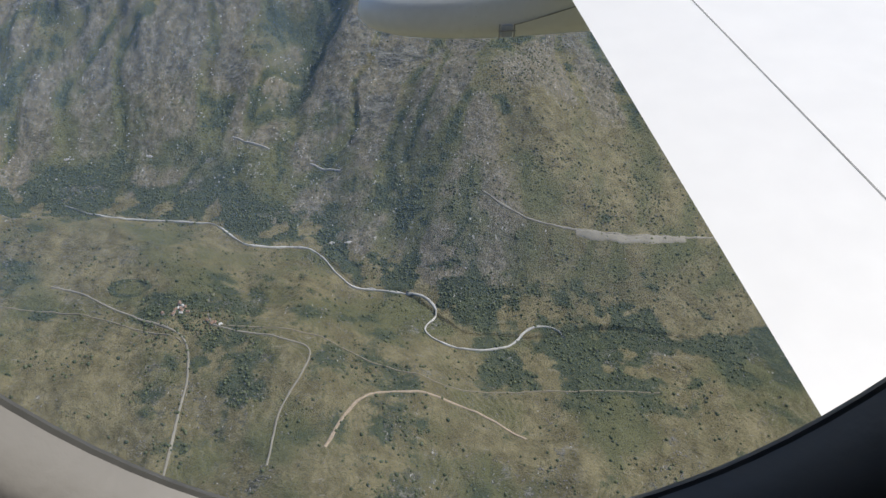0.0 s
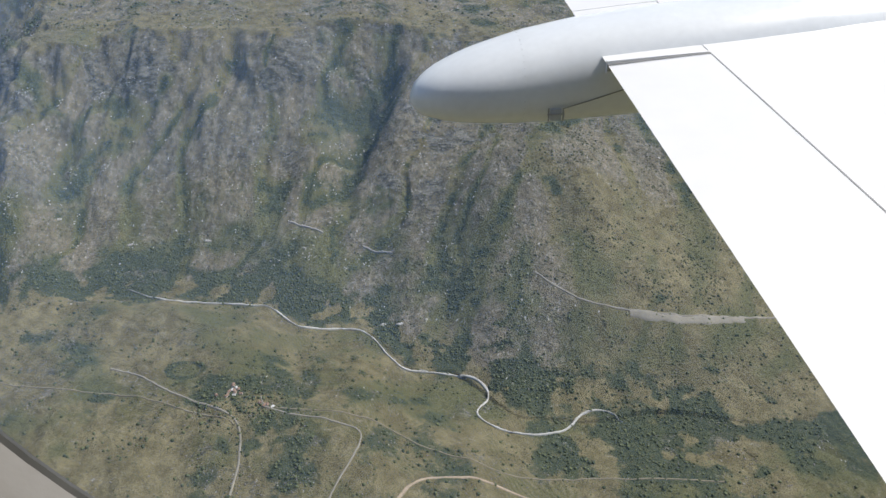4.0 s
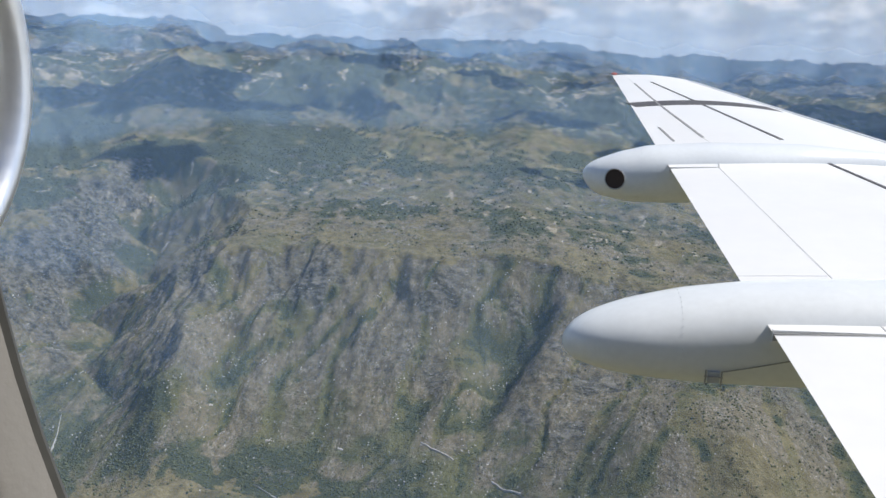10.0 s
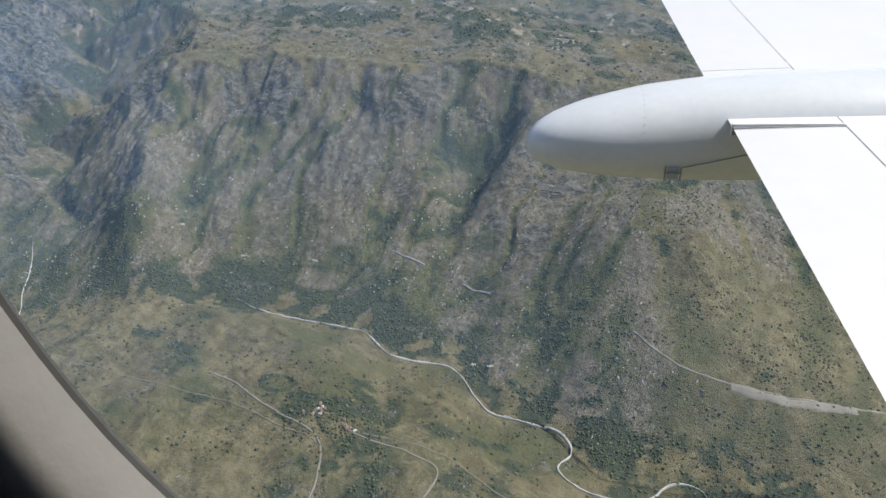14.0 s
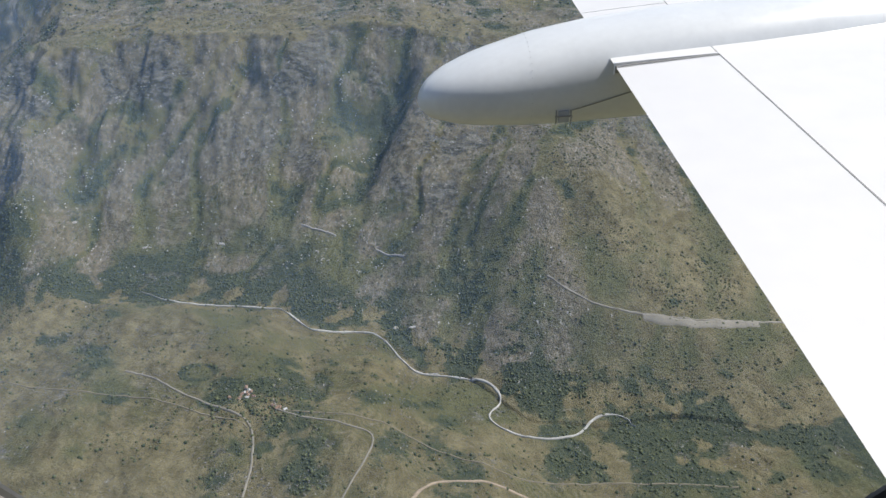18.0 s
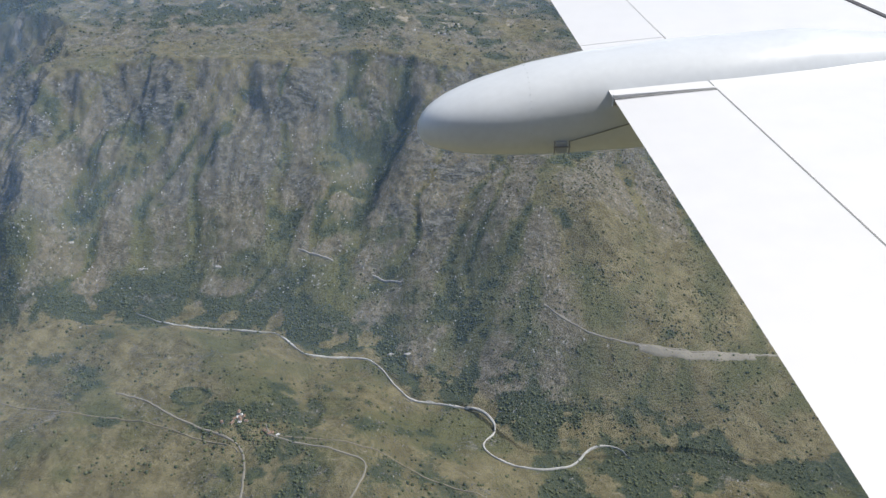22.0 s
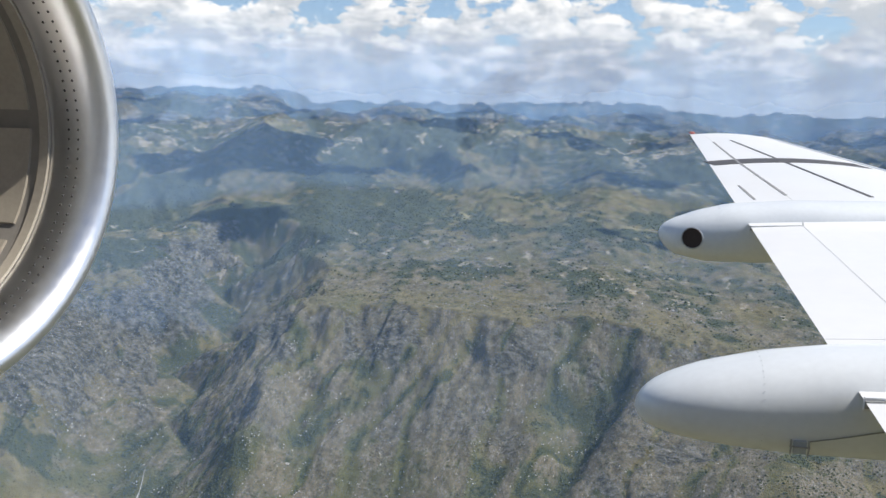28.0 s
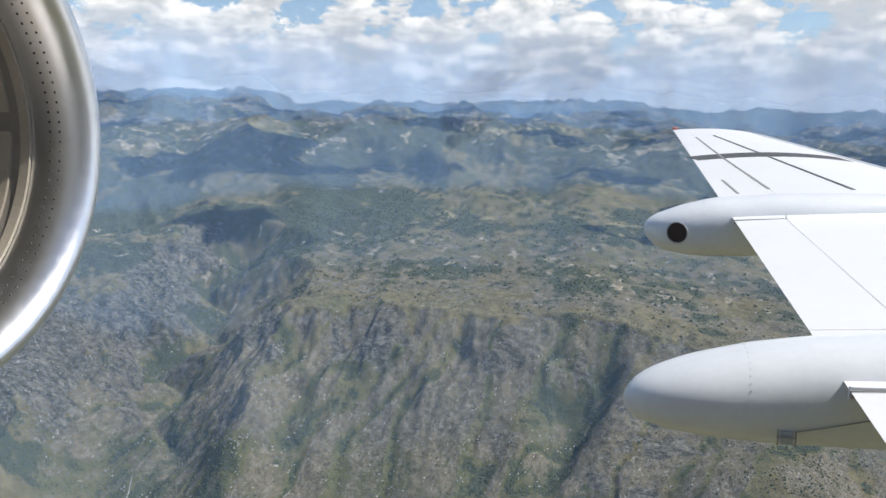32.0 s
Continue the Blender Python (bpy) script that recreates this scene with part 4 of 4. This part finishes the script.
GLASS_DARK = material("dark window", (0.03, 0.035, 0.04), 0.25, vary=0.1, size=1)


def house(l, w, h, roof_mat, label):
    base = thing("house", label, "house", "hamlet houses")
    part("wall", loft([[(-l, -w, -1.5), (l, -w, -1.5), (l, w, -1.5), (-l, w, -1.5)], [(-l, -w, h), (l, -w, h), (l, w, h), (-l, w, h)]]), PLASTER, base, "", False)
    e = 0.12 * w + 0.1
    rise = 0.55 * w
    part("roof", loft([[(x, -w - e, h - 0.06), (x, 0, h + rise), (x, w + e, h - 0.06), (x, w + e, h - 0.22), (x, 0, h + rise - 0.2), (x, -w - e, h - 0.22)] for x in (-l - e, l + e)]), roof_mat, base, "", False)
    for gx in (-0.5, 0.5):
        part("window", loft([[(gx * l - 0.12, y, h * 0.35), (gx * l + 0.12, y, h * 0.35), (gx * l + 0.12, y, h * 0.75), (gx * l - 0.12, y, h * 0.75)] for y in (-w - 0.02, -w + 0.05)]), GLASS_DARK, base, "", False)
    part("chimney", loft([[(l * 0.4 - 0.1, 0.1, z), (l * 0.4 + 0.1, 0.1, z), (l * 0.4 + 0.1, 0.3, z), (l * 0.4 - 0.1, 0.3, z)] for z in (h + rise * 0.4, h + rise + 0.3)]), PLASTER, base, "", False)
    return base


rng = random.Random(11)
kinds = [house(1.1, 0.75, 0.9, TILES, "small plastered house with a red tiled roof"), house(1.4, 0.85, 1.2, TILES, "two-storey plastered house with a red tiled roof"), house(1.0, 0.7, 0.7, GREY_ROOF, "low plastered shed with a grey roof")]
spots = []
for cx, cy, sx, sy, n in ((-246, 364, 26, 9, 20), (-222, 350, 12, 6, 6), (10, 377, 10, 7, 12), (36, 362, 6, 4, 4), (160, 905, 60, 18, 10), (-110, 985, 40, 16, 6), (-70, 1020, 14, 8, 3), (260, 960, 60, 30, 6), (-230, 300, 40, 14, 3)):
    for _ in range(n):
        spots.append((float(here_x(cx)) + rng.gauss(0, sx * 0.6), cy + rng.gauss(0, sy * 0.6)))
for k, (x, y) in enumerate(spots):
    m = pose(x, y, float(land(x, y)), 0, 0, rng.uniform(0, 180))
    if k < 3:
        kinds[k].matrix_basis = m
    else:
        copy_thing(kinds[rng.choice((0, 0, 1, 2))], m)

# two bare works sites on the far slope
for k, (x, y, a) in enumerate(((-198, 612, 20), (-50, 596, -15), (-120, 598, 5), (110, 488, 0), (123, 484, 10))):
    bm = bmesh.new()
    bmesh.ops.create_icosphere(bm, subdivisions=3, radius=1.0)
    for v in bm.verts:
        v.co *= 1 + 0.35 * noise.noise(v.co * 1.7 + Vector((k * 3.1, 0, 0)))
    ob = part("rock_scar", bm, PALE_ROCK, None)
    x = float(here_x(x))
    ob.matrix_basis = pose(x, y, float(land(x, y)) + 0.3, 20, 0, a) @ Matrix.Diagonal((3.4, 1.3, 0.7, 1))
    tagged(ob, "patch of bare pale rock on the slope", "rock", "bare rock patches")


# ---- trees and bushes: one mass of small crowns ----
LEAF = bpy.data.materials.new("bush leaves")
LEAF.use_nodes = True
_n, _l = LEAF.node_tree.nodes, LEAF.node_tree.links
_b = _n["Principled BSDF"]
_g = _n.new("ShaderNodeNewGeometry")
_r = _n.new("ShaderNodeValToRGB")
_r.color_ramp.elements[0].color, _r.color_ramp.elements[1].color = (0.055, 0.072, 0.045, 1), (0.135, 0.150, 0.080, 1)
_l.new(_g.outputs["Random Per Island"], _r.inputs[0])
_l.new(_r.outputs[0], _b.inputs["Base Color"])
_b.inputs["Roughness"].default_value = 0.95
_b.inputs["Specular IOR Level"].default_value = 0.1


def crowns(name, count, region, test, smin, smax, label, category, mat, seed, flat=0.8):
    """Many small uneven clumps, each of twenty faces, scattered where test lets them grow."""
    rs = np.random.RandomState(seed)
    x0, x1, y0, y1 = region
    x, y = here_x(rs.uniform(x0, x1, count * 5)), rs.uniform(y0, y1, count * 5)
    z, rock, s, edge, gully, fine = height(x, y)
    keep = rs.rand(len(x)) < test(plan_x(x), y, cover_of(x, y, rock, s, edge, gully, fine) + (gully,), s)
    x, y, z = x[keep][:count], y[keep][:count], z[keep][:count]
    bm = bmesh.new()
    bmesh.ops.create_icosphere(bm, subdivisions=1, radius=1.0)
    base = np.array([v.co[:] for v in bm.verts])
    tri = np.array([[v.index for v in f.verts] for f in bm.faces])
    bm.free()
    n, k = len(x), len(base)
    size = smin + (smax - smin) * rs.rand(n) ** 2.2
    v = base[None] * (1 + rs.uniform(-0.32, 0.32, (n, k, 1))) * size[:, None, None]
    v[..., 2] *= flat
    v += np.stack([x, y, z + size * 0.35], -1)[:, None]
    f = tri[None] + (np.arange(n) * k)[:, None, None]
    me = bpy.data.meshes.new(name)
    v, f = v.reshape(-1, 3), f.reshape(-1, 3)
    me.vertices.add(len(v))
    me.vertices.foreach_set("co", v.astype(np.float32).ravel())
    me.loops.add(f.size)
    me.loops.foreach_set("vertex_index", f.astype(np.int32).ravel())
    me.polygons.add(len(f))
    me.polygons.foreach_set("loop_start", np.arange(0, f.size, 3, dtype=np.int32))
    me.update(calc_edges=True)
    me.materials.append(mat)
    return tagged(new(name, me), label, category, kind="stuff")


crowns("meadow_bushes", 14000, (-520, 420, 190, 540), lambda x, y, c, s: 0.06 + 0.30 * sm(0.0, 0.5, fbm(x, y, 45, 3)) + 0.9 * sm(0.25, 0.7, c[1]), 0.22, 1.3, "dark green bushes scattered over dry meadow", "bushes", LEAF, 3)
crowns("village_trees", 900, (-310, 70, 325, 395), lambda x, y, c, s: np.maximum(np.exp(-((x + 240) / 36) ** 2 - ((y - 358) / 17) ** 2), np.exp(-((x - 22) / 26) ** 2 - ((y - 366) / 16) ** 2)), 0.4, 1.4, "garden and orchard trees among the houses", "trees", LEAF, 9)
crowns("valley_woods", 24000, (-640, 620, 360, 950), lambda x, y, c, s: sm(0.30, 0.85, c[1]) ** 1.5 * sm(-0.5, 0.2, fbm(x, y, 16, 3)) * (s > 0), 0.32, 1.25, "dark woods in gullies and along the river", "woods", LEAF, 4)
crowns("slope_bushes", 24000, (-480, 560, 400, 880), lambda x, y, c, s: (0.08 + 0.35 * sm(0.12, 0.5, c[1]) + 0.5 * sm(0.80, 0.95, c[6]) * sm(215, 150, x) + 0.45 * sm(195, 270, x) * sm(-0.15, 0.35, fbm(x + 20, y, 42, 3))) * (s > 0), 0.28, 1.15, "small dark bushes dotted over the tan slope", "bushes", LEAF, 8)
crowns("plateau_woods", 20000, (-900, 900, 820, 1500), lambda x, y, c, s: 0.12 + sm(0.35, 0.65, c[1]) * 0.8, 0.5, 2.1, "scattered trees of the plateau", "woods", LEAF, 5)
BOULDER = material("limestone boulder", (0.19, 0.18, 0.165), 0.9, vary=0.25, size=1.5)
crowns("boulders", 11000, (-560, 420, 190, 560), lambda x, y, c, s: 0.9 * sm(0.22, 0.5, c[0]) + 0.03 + 0.25 * sm(0.15, 0.5, fbm(x + 55, y, 38, 3)), 0.18, 0.7, "grey limestone boulders lying in the grass", "boulders", BOULDER, 6, 0.6)
SCREE = material("pale limestone scree", (0.40, 0.385, 0.355), 0.9, vary=0.2, size=1.5)
crowns("scree", 10000, (-620, 420, 490, 860), lambda x, y, c, s: (0.004 + 0.9 * sm(0.52, 0.70, c[6]) * sm(0.92, 0.80, c[6]) * sm(0.0, 0.45, fbm(x, y, 24, 3))) * sm(215, 150, x) * (s > 0.12), 0.2, 1.0, "pale scree blocks below the cliffs", "scree", SCREE, 7, 0.6)


# ---- unseen cumulus added above the view, to cast shadows on the far hills ----
CLOUD = bpy.data.materials.new("cloud")
CLOUD.use_nodes = True
_n, _l = CLOUD.node_tree.nodes, CLOUD.node_tree.links
_n.clear()
_df, _tl, _ad = _n.new("ShaderNodeBsdfDiffuse"), _n.new("ShaderNodeBsdfTranslucent"), _n.new("ShaderNodeMixShader")
for q in (_df, _tl):
    q.inputs["Color"].default_value = (0.9, 0.9, 0.9, 1)
_ad.inputs[0].default_value = 0.3
_l.new(_df.outputs[0], _ad.inputs[1]), _l.new(_tl.outputs[0], _ad.inputs[2])
_l.new(_ad.outputs[0], _n.new("ShaderNodeOutputMaterial").inputs[0])
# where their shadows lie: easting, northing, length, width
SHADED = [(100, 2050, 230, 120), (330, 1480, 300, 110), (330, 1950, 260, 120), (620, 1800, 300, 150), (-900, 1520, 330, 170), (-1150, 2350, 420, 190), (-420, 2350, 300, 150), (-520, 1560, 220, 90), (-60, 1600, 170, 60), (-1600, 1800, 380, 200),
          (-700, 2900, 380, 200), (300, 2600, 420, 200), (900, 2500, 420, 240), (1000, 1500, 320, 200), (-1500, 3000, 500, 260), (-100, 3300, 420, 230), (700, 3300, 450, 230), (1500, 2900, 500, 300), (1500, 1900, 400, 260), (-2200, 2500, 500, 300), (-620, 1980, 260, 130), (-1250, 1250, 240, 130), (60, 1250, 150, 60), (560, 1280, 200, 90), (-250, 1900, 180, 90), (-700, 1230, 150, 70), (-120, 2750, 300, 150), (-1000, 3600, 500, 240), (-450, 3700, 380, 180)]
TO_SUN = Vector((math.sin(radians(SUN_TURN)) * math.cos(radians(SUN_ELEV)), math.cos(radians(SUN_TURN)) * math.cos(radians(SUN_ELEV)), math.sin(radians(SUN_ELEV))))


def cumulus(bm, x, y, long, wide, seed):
    """A flat-based heap of rounded lumps, out of view, added to shade the land round (x, y)."""
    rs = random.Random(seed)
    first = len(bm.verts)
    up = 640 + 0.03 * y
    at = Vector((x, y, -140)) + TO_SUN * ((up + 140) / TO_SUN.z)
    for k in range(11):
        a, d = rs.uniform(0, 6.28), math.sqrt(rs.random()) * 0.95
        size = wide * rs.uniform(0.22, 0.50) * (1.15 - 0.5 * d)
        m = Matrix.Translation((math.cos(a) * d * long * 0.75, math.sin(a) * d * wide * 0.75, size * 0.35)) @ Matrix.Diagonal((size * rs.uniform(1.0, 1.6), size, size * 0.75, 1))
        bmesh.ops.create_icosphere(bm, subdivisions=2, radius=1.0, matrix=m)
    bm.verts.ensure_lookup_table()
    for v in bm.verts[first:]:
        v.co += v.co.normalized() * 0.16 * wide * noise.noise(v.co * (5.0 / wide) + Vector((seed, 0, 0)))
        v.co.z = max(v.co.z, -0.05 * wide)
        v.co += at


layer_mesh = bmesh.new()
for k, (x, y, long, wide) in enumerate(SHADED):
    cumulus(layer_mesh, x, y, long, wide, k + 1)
tagged(part("unseen_shade_clouds", layer_mesh, CLOUD, None), "unseen cumulus clouds added high up to shade the far hills", "clouds", kind="stuff")


# ---- haze imitated by blue see-through sheets, one behind another, that end softly above the land ----
HAZE = bpy.data.materials.new("haze tint")
HAZE.use_nodes = True
_n, _l = HAZE.node_tree.nodes, HAZE.node_tree.links
_n.clear()
_at = _n.new("ShaderNodeAttribute")
_at.attribute_name = "veil"
_tr, _df, _tl, _ad, _mx = (_n.new("ShaderNode" + k) for k in ("BsdfTransparent", "BsdfDiffuse", "BsdfTranslucent", "MixShader", "MixShader"))
# the haze's blue glow is put into this colour
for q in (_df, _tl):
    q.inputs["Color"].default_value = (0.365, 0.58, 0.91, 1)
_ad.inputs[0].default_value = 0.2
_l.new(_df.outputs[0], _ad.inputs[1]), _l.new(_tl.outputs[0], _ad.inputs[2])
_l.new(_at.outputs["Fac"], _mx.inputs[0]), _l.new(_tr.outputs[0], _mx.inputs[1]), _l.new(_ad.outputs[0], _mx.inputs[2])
_l.new(_mx.outputs[0], _n.new("ShaderNodeOutputMaterial").inputs[0])
HAZE.use_transparent_shadow = True


def haze_sheet(radius, amount, soft, top):
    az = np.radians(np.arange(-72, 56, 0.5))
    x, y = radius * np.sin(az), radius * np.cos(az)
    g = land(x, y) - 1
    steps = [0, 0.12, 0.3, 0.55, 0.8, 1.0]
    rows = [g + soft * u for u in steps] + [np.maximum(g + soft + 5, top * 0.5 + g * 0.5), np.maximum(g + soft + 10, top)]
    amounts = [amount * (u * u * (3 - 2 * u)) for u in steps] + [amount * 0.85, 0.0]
    lean = [1 + 0.8 * (r - g) / radius for r in rows]          # leaned back so that the sun brightens the sheets
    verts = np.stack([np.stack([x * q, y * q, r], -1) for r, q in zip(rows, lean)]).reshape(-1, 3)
    n = len(az)
    faces = [(j * n + k, j * n + k + 1, (j + 1) * n + k + 1, (j + 1) * n + k) for j in range(len(rows) - 1) for k in range(n - 1)]
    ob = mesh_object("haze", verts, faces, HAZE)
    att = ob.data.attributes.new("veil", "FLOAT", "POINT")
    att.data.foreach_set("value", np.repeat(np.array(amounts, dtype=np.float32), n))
    return tagged(ob, "thin blue see-through sheets standing in for haze over the land", "haze", kind="stuff")


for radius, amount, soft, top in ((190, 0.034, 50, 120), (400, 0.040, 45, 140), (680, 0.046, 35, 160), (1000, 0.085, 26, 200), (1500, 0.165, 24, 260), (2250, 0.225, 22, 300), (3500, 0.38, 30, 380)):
    haze_sheet(radius, amount, soft, top)
